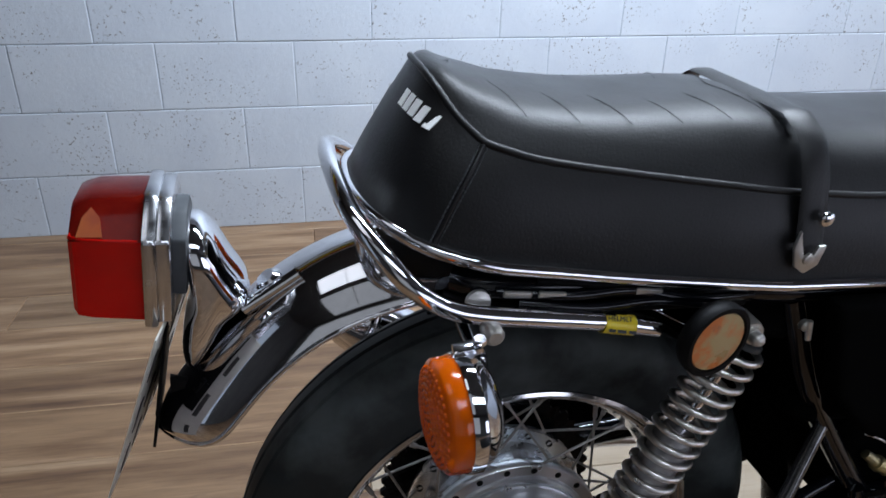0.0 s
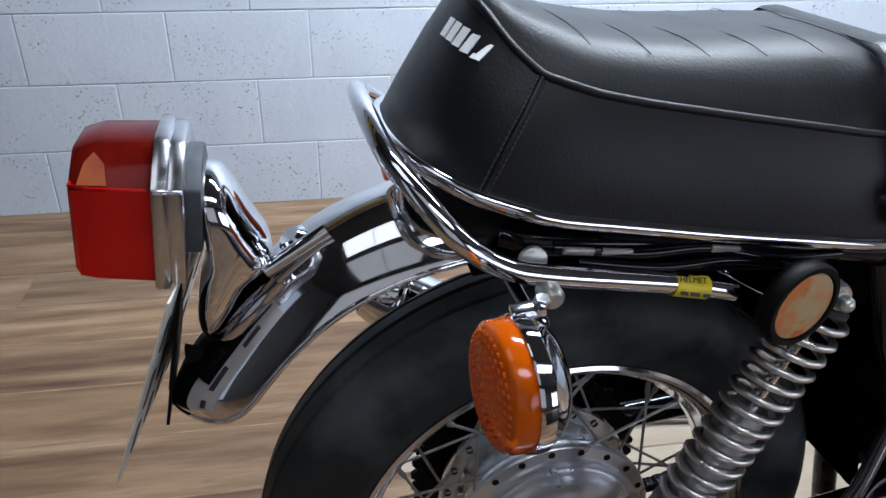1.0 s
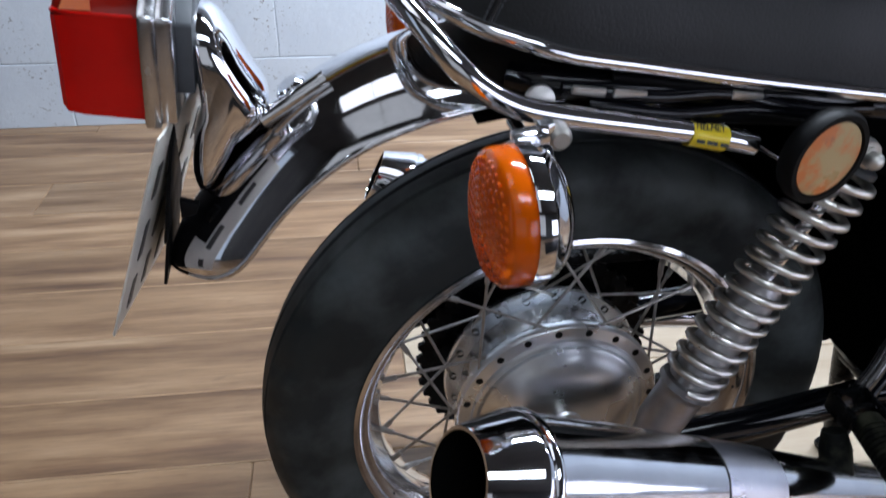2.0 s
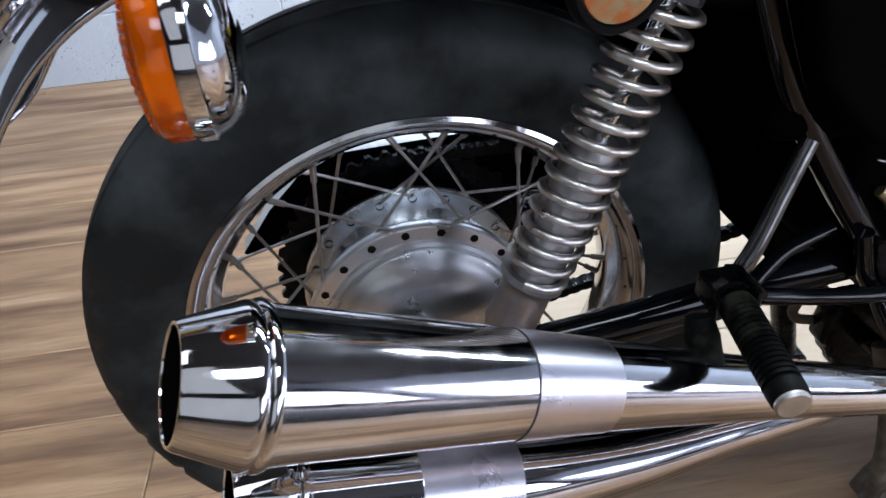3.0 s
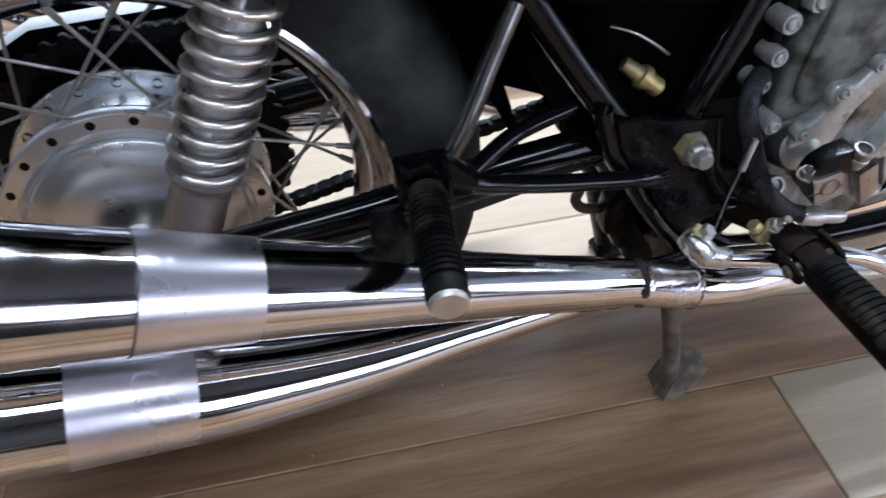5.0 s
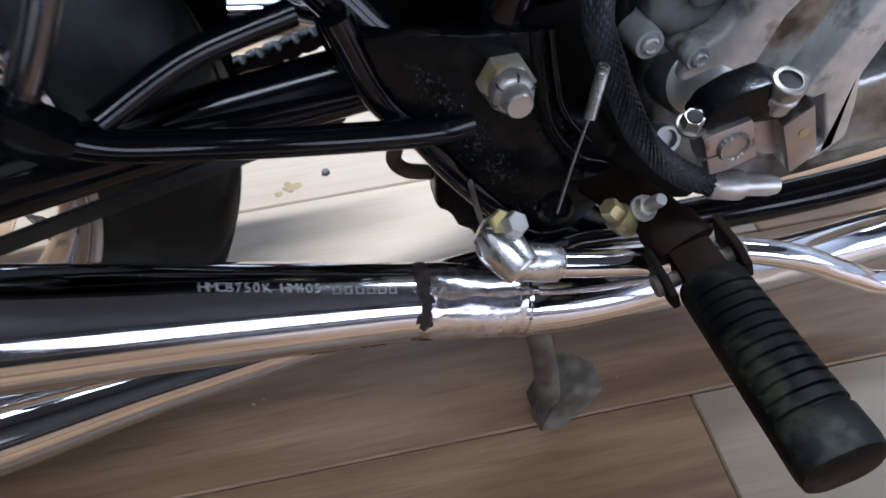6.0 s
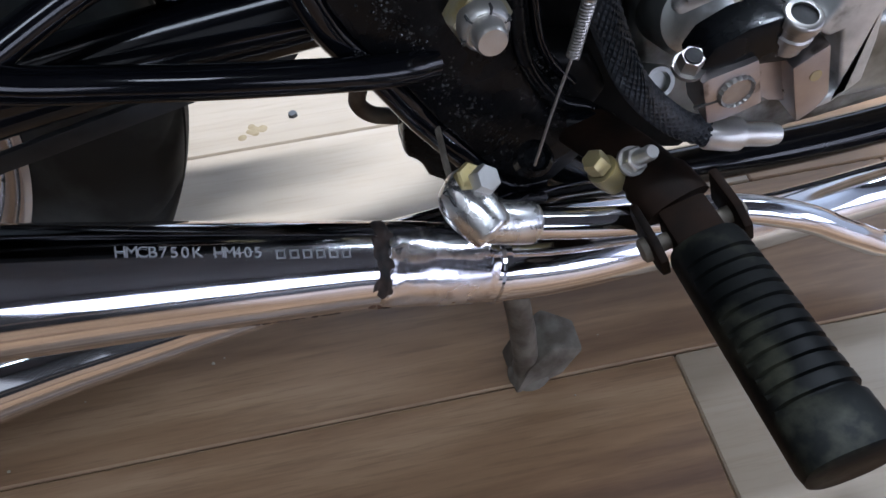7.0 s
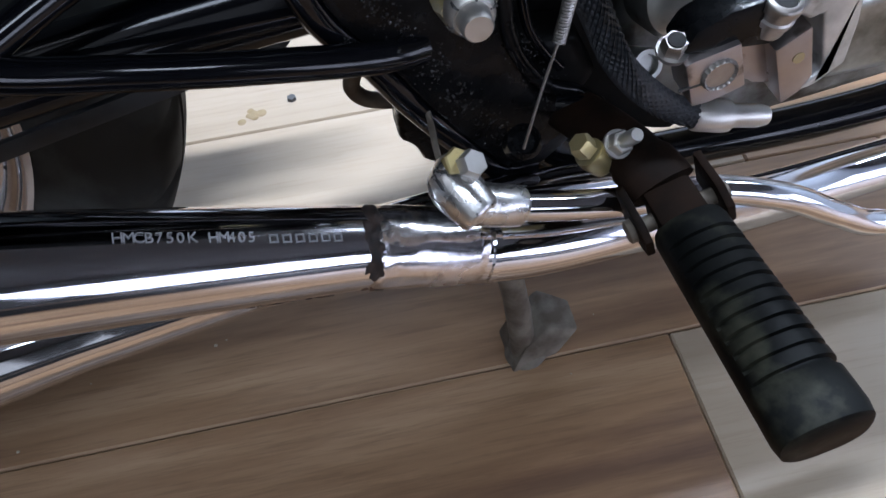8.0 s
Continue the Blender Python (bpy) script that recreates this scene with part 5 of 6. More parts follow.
lathe(bm, [(0, 0.006), (0.006, 0.006), (0.008, 0.004), (0.008, 0)], (0.255, -0.138, 0.682), (0, -1, 0), 16)
rod(bm, (0.255, -0.146, 0.690), (0.258, -0.146, 0.668), 0.003, 8)
part("cover_bolt", bm, ZINC, bike, "small plated bolt")

# added black plate that darkens the opening above the chain
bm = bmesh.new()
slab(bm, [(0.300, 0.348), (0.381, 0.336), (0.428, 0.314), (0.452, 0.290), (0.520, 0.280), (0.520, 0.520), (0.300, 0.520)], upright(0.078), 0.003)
part("chain_gap_plate", bm, MATTE_BLACK, bike, "black plate added to close the opening above the chain")

# glossy tubes added to catch streaks of light under the seat
for pts, r, material in (([(-0.07, -0.132, 0.752), (0.00, -0.138, 0.744), (0.06, -0.136, 0.742), (0.12, -0.139, 0.728), (0.19, -0.134, 0.722)], 0.0050, BLACK_PAINT),
                         ([(-0.05, -0.136, 0.741), (0.02, -0.141, 0.731), (0.08, -0.139, 0.730), (0.13, -0.141, 0.722)], 0.0042, BLACK_PAINT),
                         ([(-0.03, -0.128, 0.757), (0.03, -0.134, 0.750), (0.10, -0.132, 0.741), (0.15, -0.135, 0.738)], 0.0036, BLACK_PLASTIC)):
    tube_part("cable", pts, r, material, "glossy black tube added for the shiny streaks under the seat")
# bright plated bars stand in for the white glints there
for x, z in ((-0.052, 0.752), (-0.020, 0.748), (0.075, 0.741)):
    bm = bmesh.new()
    box(bm, Matrix.Translation((x, -0.140, z)) @ pose(0, 0, 0, 20, 8, 0), 0.026, 0.004, 0.006, 0.0012)
    part("glint_bar", bm, ZINC, bike, "small bright bar added as a glint")

# yellow helmet label on the rail
bm = bmesh.new()
LB = [Vector(p) for p in ((0.029, -0.145, 0.7163), (0.060, -0.145, 0.7092))]
tube(bm, [LB[0], LB[0].lerp(LB[1], 0.5), LB[1]], 0.0097, 20, caps=False)
tag_part = part("helmet_label", bm, YELLOW_LABEL, grab_rail, "yellow helmet holder label")
d = (LB[1] - LB[0]).normalized()
nrm = Vector((0, -0.80, 0.60))
upv = nrm.cross(d).normalized()
tm = Matrix((d.to_4d(), upv.to_4d(), nrm.to_4d(), Vector((0, 0, 0, 1)))).transposed()
for c in range(3):
    tm[3][c] = 0
tm.translation = LB[0] + d * 0.0025 + nrm * 0.0098 + upv * 0.0008
lettering("label_text", "HELMET", tm, 0.0068, INK, tag_part)
bm = bmesh.new()
for k, (a0, a1) in enumerate(((0.003, 0.010), (0.012, 0.021), (0.024, 0.031))):
    one = tm.copy()
    one.translation = LB[0] + d * ((a0 + a1) / 2) + Vector((0, -0.96, 0.12)).normalized() * 0.0100 + upv * -0.003
    box(bm, one, a1 - a0, 0.003, 0.0006)
part("label_bars", bm, INK, tag_part)


# passenger footpeg
def build_peg(name, hinge, tip, r, ribs, label):
    a, b = Vector(hinge), Vector(tip)
    L = (b - a).length
    prof = [(0, 0), (0, r * 0.92), (0.006, r)]
    for k in range(ribs):
        h = 0.010 + (L - 0.024) * k / ribs
        w = (L - 0.024) / ribs
        prof += [(h, r), (h + w * 0.62, r), (h + w * 0.70, r * 0.86), (h + w * 0.94, r * 0.86)]
    prof += [(L - 0.012, r), (L - 0.002, r * 0.96), (L, r * 0.86), (L, 0)]
    bm = bmesh.new()
    lathe(bm, prof, a, b - a, 28)
    return part(name, bm, PEG_RUBBER, bike, label)


for s in (1, -1):
    peg2 = build_peg("passenger_peg", (0.236, -0.203 * s, 0.436), (0.226, -0.303 * s, 0.428), 0.0150, 15, "black ribbed rubber passenger peg")
    bm = bmesh.new()
    lathe(bm, [(0, 0), (0, 0.0128), (0.003, 0.0135), (0.005, 0.012), (0.006, 0)], (0.2258, -0.3025 * s, 0.428), (-0.1, -s, -0.08), 24)
    part("end_disc", bm, ZINC, peg2, "plated end disc")
    bm = bmesh.new()
    lathe(bm, [(0, 0.0152), (0.003, 0.0158), (0.005, 0.0152), (0.005, 0)], (0.2362, -0.199 * s, 0.4365), (0.1, s, 0.08), 24)
    slab(bm, [(0.246, 0.444), (0.262, 0.440), (0.284, 0.416), (0.272, 0.404), (0.252, 0.420)], upright(-0.170 * s), 0.022, 0.004)
    for x in (0.219, 0.2535):
        box(bm, Matrix.Translation((x, -0.190 * s, 0.4372)) @ pose(0, 0, 0, 4 * s, 0, 0), 0.0045, 0.036, 0.022, 0.0015)
    box(bm, Matrix.Translation((0.236, -0.172 * s, 0.4380)), 0.034, 0.006, 0.020, 0.0015)
    part("hinge", bm, BLACK_WORN, peg2, "worn black peg hinge")
    bm = bmesh.new()
    lathe(bm, [(-0.012, 0), (-0.012, 0.011), (0.004, 0.0145), (0.040, 0.0150), (0.050, 0.0125), (0.054, 0.007), (0.054, 0)], (0.205, -0.210 * s, 0.420), (0.02, -0.48 * s, -0.88), 24)
    part("bump_stop", bm, PEG_RUBBER, bike, "black rubber stop against the muffler")

# brake torque bar, chain and chain guard
bm = bmesh.new()
slab(bm, [(0.02, -0.006), (0.40, -0.006), (0.41, 0.0), (0.40, 0.006), (0.02, 0.006)], Matrix.Translation((0, -0.088, 0.256)) @ pose(0, 0, 0, 0, -11, 0) @ upright(0), 0.005, 0.0018)
part("torque_bar", bm, DARK_STEEL, bike, "flat dark steel torque bar")
link = bmesh.new()
slab(link, [(-0.0118, 0.0), (-0.0105, 0.006), (-0.0045, 0.0068), (0, 0.0046), (0.0045, 0.0068), (0.0105, 0.006), (0.0118, 0.0), (0.0105, -0.006), (0.0045, -0.0068), (0, -0.0046), (-0.0045, -0.0068), (-0.0105, -0.006)], upright(0), 0.016, 0.0008, 1)
first = part("chain", link, BLACK_WORN, bike, "dark oily drive chain")
chain_m = Matrix.Translation((0.06, 0.069, 0.222)) @ pose(0, 0, 0, 0, -13, 0)
first.matrix_local = chain_m
chain_mesh = first.data
for run in ((0.06, 0.226, 0.47, 0.312), (0.02, 0.467, 0.47, 0.452)):
    n = 29
    for k in range(1 if run[1] < 0.3 else 0, n):
        t = k / (n - 1)
        p = Vector((run[0] + (run[2] - run[0]) * t, 0.069, run[1] + (run[3] - run[1]) * t))
        ob = new("chain_link", chain_mesh)
        ob.parent = first
        ob.matrix_local = chain_m.inverted() @ (Matrix.Translation(p) @ pose(0, 0, 0, 0, -math.degrees(math.atan2(run[3] - run[1], run[2] - run[0])), 0))
bm = bmesh.new()
GUARD_TOP = [(-0.179, 0.372), (-0.142, 0.420), (-0.106, 0.455), (-0.060, 0.4760), (0.070, 0.4775), (0.160, 0.470), (0.30, 0.455), (0.36, 0.450)]
slab(bm, GUARD_TOP + [(0.36, 0.415), (0.22, 0.400), (0.10, 0.390), (-0.02, 0.392), (-0.125, 0.382), (-0.172, 0.366)], upright(0.084), 0.002)
guard = part("chain_guard", bm, MATTE_BLACK, bike, "black chain guard with a bright upper lip")
bm = bmesh.new()
for (xa, za), (xb, zb) in zip(GUARD_TOP, GUARD_TOP[1:]):
    bm.faces.new([bm.verts.new(q) for q in ((xa, 0.084, za), (xb, 0.084, zb), (xb, 0.106, zb + 0.002), (xa, 0.106, za + 0.002))])
bmesh.ops.remove_doubles(bm, verts=bm.verts, dist=0.0001)
bmesh.ops.solidify(bm, geom=bm.faces[:], thickness=0.0015)
part("guard_lip", bm, ALLOY_LIP, guard, "bright chromed upper lip")

PLACE[0] = NEAR_PIVOT
# engine: right crankcase with its clutch cover
bm = bmesh.new()
box(bm, pose(0.775, 0.0, 0.43), 0.42, 0.22, 0.30, 0.03, 3)
PLACE[0] = Matrix.Identity(4)
slab(bm, [(0.560, 0.430), (0.556, 0.365), (0.562, 0.320), (0.574, 0.286), (0.597, 0.258), (0.630, 0.237), (0.668, 0.224), (0.712, 0.227), (0.800, 0.238), (0.800, 0.450), (0.570, 0.450)], upright(-0.088), 0.060, 0.010, 3)
PLACE[0] = NEAR_PIVOT
engine = part("engine", bm, ALLOY, bike, "stained cast alloy engine cases")
PLACE[0] = Matrix.Identity(4)
# clutch cover: a dull oily casting with a flat rear edge, a step round its face and a bright ribbed foot
COVER = [(0.604, 0.540), (0.590, 0.490), (0.580, 0.445), (0.573, 0.405), (0.574, 0.384), (0.588, 0.366), (0.612, 0.372), (0.640, 0.398), (0.668, 0.414), (0.705, 0.440), (0.730, 0.480), (0.735, 0.540)]
bm = bmesh.new()
slab(bm, COVER, upright(-0.108), 0.034, 0.008, 3)
c = Vector((0.652, 0.460))
slab(bm, [c + (Vector(q) - c) * 0.80 for q in COVER], upright(-0.124), 0.012, 0.005, 3)
clutch = part("clutch_cover", bm, DARK_ALLOY, engine, "dull oily cast clutch cover")
bm = bmesh.new()
slab(bm, [(0.589, 0.353), (0.600, 0.366), (0.614, 0.375), (0.621, 0.386), (0.617, 0.400), (0.622, 0.408), (0.632, 0.409), (0.645, 0.404), (0.658, 0.419), (0.690, 0.440), (0.705, 0.428), (0.671, 0.399), (0.652, 0.378), (0.641, 0.350), (0.632, 0.335), (0.596, 0.338)], upright(-0.124), 0.030, 0.0045, 3)
part("cover_rib", bm, RIB_ALLOY, engine, "bright scuffed foot of the clutch cover")
for x, y, z, r in ((0.600, -0.139, 0.363, 0.0072), (0.630, -0.139, 0.400, 0.0072), (0.663, -0.138, 0.421, 0.0070), (0.572, -0.132, 0.374, 0.0085), (0.557, -0.122, 0.413, 0.0085), (0.567, -0.122, 0.438, 0.0080), (0.570, -0.122, 0.469, 0.0090), (0.592, -0.122, 0.484, 0.0085)):
    bm = bmesh.new()
    lathe(bm, [(-0.03, r + 0.0012), (0.0, r + 0.0008), (0.0022, r), (0.0022, r * 0.80), (0.0010, r * 0.78), (0.0010, r * 0.66), (0.0042, r * 0.62), (0.0052, r * 0.46), (0.0036, r * 0.34), (0.0036, 0)], (x, y, z), (0.03, -1, 0.05), 20)
    part("cover_screw", bm, RIB_ALLOY, engine, "bright screw in a cast boss")
tube_part("case_seam", [(0.584, -0.104, 0.500), (0.573, -0.104, 0.452), (0.566, -0.104, 0.415), (0.566, -0.106, 0.372)], 0.0080, BLACK_OILY, "black oily edge behind the cover", parent=engine)
PLACE[0] = NEAR_PIVOT
bm = bmesh.new()
slab(bm, [(0.61, 0.292), (0.70, 0.272), (0.85, 0.272), (0.85, 0.36), (0.70, 0.34), (0.60, 0.33)], upright(-0.10), 0.09, 0.012, 3)
part("sump", bm, ALLOY, engine, "alloy sump")

# kick start boss: split clamp on a splined shaft, then the folding arm
# flat faces of bare alloy, a bent web, and a pillar with a long slot
PLACE[0] = Matrix.Identity(4)
bm = bmesh.new()
slab(bm, [(0.5740, 0.3575), (0.5775, 0.3595), (0.6000, 0.3645), (0.6095, 0.3370), (0.5920, 0.3310), (0.5830, 0.3305)], upright(-0.189), 0.022, 0.0014)
slab(bm, [(0.598, 0.363), (0.622, 0.356), (0.636, 0.322), (0.622, 0.326), (0.606, 0.338)], upright(-0.182), 0.014, 0.0015)
kick = part("kick_starter", bm, KICK_ALLOY, bike, "bare alloy kick starter boss")
bm = bmesh.new()
slab(bm, [(0.6195, 0.3545), (0.6350, 0.3650), (0.6465, 0.3330), (0.6420, 0.3235), (0.6340, 0.3175)], upright(-0.189), 0.022, 0.0016)
part("pillar", bm, KICK_ALLOY, kick, "bright rubbed alloy pillar")
bm = bmesh.new()
lathe(bm, [(-0.004, 0.0035), (0.0005, 0.003), (0.0005, 0)], (0.6335, -0.2000, 0.3475), (0, -1, 0.1), 14)
part("pin_hole", bm, CADMIUM, kick, "small stained pin")
bm = bmesh.new()
slab(bm, [(0.6420, 0.3235), (0.6500, 0.3260), (0.6625, 0.3370), (0.6600, 0.3600), (0.6560, 0.3780), (0.6640, 0.4000), (0.6720, 0.4250), (0.6520, 0.4300), (0.6340, 0.3950), (0.6240, 0.3740), (0.6320, 0.3690), (0.6380, 0.3710), (0.6515, 0.3345), (0.6450, 0.3310)], upright(-0.190), 0.020, 0.0025, 3)
part("arm", bm, RIB_ALLOY, kick, "polished alloy kick arm")
bm = bmesh.new()
lathe(bm, [(-0.02, 0.0085), (0.0155, 0.0085), (0.0165, 0.0078), (0.0162, 0.0074), (0.0150, 0.0070), (0.0150, 0)], (0.5925, -0.1860, 0.3490), (0, -1, 0), 44, warp=lambda k, i, h, r: (h, r + (0.0006 if k % 2 else 0)))
part("splined_shaft", bm, SPOKE_STEEL, kick, "dull splined shaft end")
bm = bmesh.new()
box(bm, Matrix.Translation((0.5795, -0.1996, 0.3440)) @ pose(0, 0, 0, 0, -8, 0), 0.012, 0.0014, 0.0011)
part("clamp_slit", bm, INK, kick)
bm = bmesh.new()
hexbolt(bm, (0.5715, -0.190, 0.3605), (-0.05, -0.30, 0.95), 0.0108, 0.0080, washer=0.0078)
part("clamp_bolt", bm, SPOKE_STEEL, kick, "plated clamp bolt with an oily socket")
bm = bmesh.new()
lathe(bm, [(0, 0.0043), (0.0006, 0.0041), (0.0006, 0)], (0.5711, -0.1924, 0.3682), (-0.05, -0.30, 0.95), 16)
part("socket", bm, BLACK_OILY, kick)
bm = bmesh.new()
slab(bm, [(0.572, 0.362), (0.578, 0.373), (0.592, 0.380), (0.609, 0.383), (0.622, 0.376), (0.620, 0.356), (0.600, 0.358)], upright(-0.1865), 0.020, 0.003)
part("rear_arm", bm, BLACK_WORN, kick, "dark oily lever")
bm = bmesh.new()
lathe(bm, [(-0.012, 0), (-0.012, 0.0082), (-0.006, 0.0082), (-0.005, 0.0095), (-0.002, 0.0095), (-0.001, 0.0086), (0.002, 0.0086), (0.003, 0.0096), (0.006, 0.0096), (0.0075, 0.0090), (0.0080, 0.0082), (0.0080, 0.0062), (0.004, 0.006), (0.004, 0)], (0.6175, -0.194, 0.3745), (0.03, -0.26, 0.97), 36)
part("pivot_pin", bm, SPOKE_STEEL, kick, "ringed hollow pivot pin")
bm = bmesh.new()
lathe(bm, [(0.0060, 0.0064), (0.0066, 0.0064), (0.0066, 0)], (0.6175, -0.194, 0.3745), (0.03, -0.26, 0.97), 24)
part("pin_bore", bm, BLACK_OILY, kick)
# small casting boss beside the hose
bm = bmesh.new()
lathe(bm, [(-0.03, 0.010), (0.004, 0.0095), (0.006, 0.0085), (0.006, 0.006), (0.002, 0.0055), (0.002, 0)], (0.5905, -0.136, 0.3040), (0.05, -0.80, 0.55), 24)
part("casting_boss", bm, ALLOY, engine, "hollow casting boss")
bm = bmesh.new()
lathe(bm, [(-0.04, 0.024), (0.0, 0.023), (0.007, 0.020), (0.010, 0.014), (0.010, 0)], (0.606, -0.132, 0.342), (-0.1, -0.90, 0.35), 40)
part("shaft_housing", bm, ALLOY, engine, "rounded shaft housing")
PLACE[0] = NEAR_PIVOT

# added black filler that closes the space between pivot and engine and keeps it dark
PLACE[0] = Matrix.Identity(4)
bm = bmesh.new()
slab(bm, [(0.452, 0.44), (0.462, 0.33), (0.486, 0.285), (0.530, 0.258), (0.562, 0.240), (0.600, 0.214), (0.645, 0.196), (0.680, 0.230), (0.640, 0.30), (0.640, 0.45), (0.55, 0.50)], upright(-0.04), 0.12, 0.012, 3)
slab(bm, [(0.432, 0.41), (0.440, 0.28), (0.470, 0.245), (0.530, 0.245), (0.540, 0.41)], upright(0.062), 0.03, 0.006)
part("rear_filler", bm, BLACK_OILY, bike, "oily black block added to close the space behind the engine")
PLACE[0] = NEAR_PIVOT

# braided oil hose and its fittings
PLACE[0] = Matrix.Identity(4)
hose_pts = smooth_path([(0.556, -0.120, 0.424), (0.543, -0.130, 0.419), (0.537, -0.139, 0.400), (0.547, -0.142, 0.370), (0.557, -0.143, 0.345), (0.570, -0.144, 0.318), (0.587, -0.146, 0.295), (0.607, -0.148, 0.277), (0.626, -0.150, 0.2675)], 8)
bm = bmesh.new()
tube(bm, hose_pts, 0.0072, 24)
hose = part("oil_hose", bm, BLACK_PLASTIC, bike, "black braided oil hose")
for turn in (1, -1):
    for k in range(14):
        bm = bmesh.new()
        path, a = [], None
        total = 0.0
        for i, p in enumerate(hose_pts):
            d = (hose_pts[min(i + 1, len(hose_pts) - 1)] - hose_pts[max(i - 1, 0)]).normalized()
            a = axis_frame(d)[0] if a is None else (a - d * a.dot(d)).normalized()
            if i:
                total += (p - hose_pts[i - 1]).length
            t = turn * total / 0.0072 * 0.55 + 2 * math.pi * k / 14
            path.append(p + (a * math.cos(t) + d.cross(a) * math.sin(t)) * 0.0074)
        tube(bm, smooth_path(path, 3), 0.0015, 6, flat=0.36)
        part("braid", bm, HOSE_BRAID, hose)
bm = bmesh.new()
lathe(bm, [(-0.012, 0.0078), (-0.010, 0.0092), (0.008, 0.0104), (0.012, 0.0100), (0.013, 0.0074), (0.034, 0.0074), (0.040, 0.0060), (0.040, 0)], (0.632, -0.151, 0.2655), (0.95, -0.05, -0.23), 24)
part("hose_fitting", bm, ZINC, hose, "crimped plated hose fitting")

# brake pedal: clamp on a cross shaft, then the bent tube that runs forward
PLACE[0] = Matrix.Identity(4)
pedal = tube_part("brake_pedal", [(0.468, -0.218, 0.3185), (0.490, -0.218, 0.3100), (0.520, -0.218, 0.3000), (0.553, -0.219, 0.2930), (0.5956, -0.2205, 0.2880), (0.6373, -0.2263, 0.2737), (0.6719, -0.2301, 0.2520), (0.7115, -0.2318, 0.2302), (0.8013, -0.2339, 0.2164)], 0.0078, CHROME_WORN, "chromed tubular brake pedal")
PLACE[0] = Matrix.Identity(4)
# rounded cast clamp: a barrel on the cross shaft with an ear for its bolt
bm = bmesh.new()
lathe(bm, [(-0.011, 0), (-0.011, 0.0085), (-0.008, 0.0105), (-0.002, 0.0120), (0.006, 0.0118), (0.012, 0.0108), (0.015, 0.0104), (0.0165, 0.0098), (0.0172, 0.0086), (0.0166, 0.0076), (0.0160, 0.0062), (0.0160, 0.0026), (0.0150, 0.0018), (0.0150, 0)], (0.4600, -0.2180, 0.3330), (0.46, -0.76, -0.40), 36,
      warp=lambda k, i, h, r: (h, r * (1 + 0.012 * math.sin(k * 1.7 + i))))
lathe(bm, [(-0.012, 0), (-0.012, 0.0085), (0.0, 0.0098), (0.005, 0.0088), (0.007, 0.0066), (0.007, 0)], (0.4600, -0.2125, 0.3375), (0.30, -0.35, 0.88), 24)
tube(bm, [(0.464, -0.2175, 0.3215), (0.478, -0.218, 0.3150), (0.4895, -0.218, 0.3105), (0.491, -0.218, 0.3098)], [0.0112, 0.0104, 0.0102, 0.0092], 24)
part("clamp", bm, CLAMP_CAST, pedal, "rounded cast clamp of the pedal")
bm = bmesh.new()
hexbolt(bm, (0.4660, -0.2150, 0.3430), (0.42, -0.48, 0.77), 0.0118, 0.0075)
part("clamp_bolt", bm, ZINC, pedal, "plated clamp bolt")
bm = bmesh.new()
hexbolt(bm, (0.4615, -0.2125, 0.3430), (0.35, -0.42, 0.84), 0.0130, 0.0045)
part("washer", bm, CADMIUM, pedal, "yellow plated washer")
bm = bmesh.new()
tube(bm, smooth_path([(0.4515, -0.2150, 0.3425), (0.4525, -0.2220, 0.3415), (0.4570, -0.2275, 0.3365), (0.4620, -0.2300, 0.3315)], 4), 0.0009, 6)
part("slit", bm, INK, pedal)
PLACE[0] = NEAR_PIVOT

# rider's footpeg on a rusty hinge bracket
PLACE[0] = Matrix.Identity(4)
PEG_ROOT, PEG_AXIS = Vector((0.5617, -0.2528, 0.3080)), Vector((0.002, -0.9975, 0.070))
PEG_ACROSS = Vector((0.96, 0.02, 0.28)).normalized()
bm = bmesh.new()
tube(bm, smooth_path([(0.543, -0.150, 0.296), (0.549, -0.180, 0.306), (0.556, -0.205, 0.309), (0.561, -0.226, 0.308)], 6), [0.0155] * 13 + [0.0175] * 6, 20, flat=0.42, side=PEG_ACROSS)
bracket = part("footpeg_bracket", bm, RUST, bike, "rusty brown footpeg bracket")
peg_up = PEG_ACROSS.cross(PEG_AXIS).normalized()
peg_up = peg_up if peg_up.z > 0 else -peg_up
peg_m = Matrix((PEG_AXIS.to_4d(), peg_up.to_4d(), PEG_ACROSS.to_4d(), Vector((0, 0, 0, 1)))).transposed()
for k in range(3):
    peg_m[3][k] = 0
for side, height in ((-1, 0.010), (1, 0.011)):
    m = peg_m.copy()
    m.translation = PEG_ROOT + PEG_ACROSS * 0.0200 * side - PEG_AXIS * 0.014
    bm = bmesh.new()
    slab(bm, [(-0.018, -height), (0.008, -height), (0.016, -height * 0.5), (0.016, height * 0.5), (0.006, height), (-0.018, height)], m, 0.0042, 0.001)
    part("cheek", bm, RUST, bracket, "rusty cheek of the folding hinge")
m = peg_m.copy()
m.translation = PEG_ROOT - PEG_AXIS * 0.010
bm = bmesh.new()
box(bm, m, 0.030, 0.016, 0.024, 0.003)
part("tongue", bm, RUST, bracket, "rusty tongue of the folding hinge")
bm = bmesh.new()
rod(bm, PEG_ROOT - PEG_ACROSS * 0.026 - PEG_AXIS * 0.012, PEG_ROOT + PEG_ACROSS * 0.025 - PEG_AXIS * 0.012, 0.0042, 14)
lathe(bm, [(0, 0.0062), (0.003, 0.0060), (0.004, 0.0045), (0.004, 0)], PEG_ROOT - PEG_ACROSS * 0.0225 - PEG_AXIS * 0.012, -PEG_ACROSS, 16)
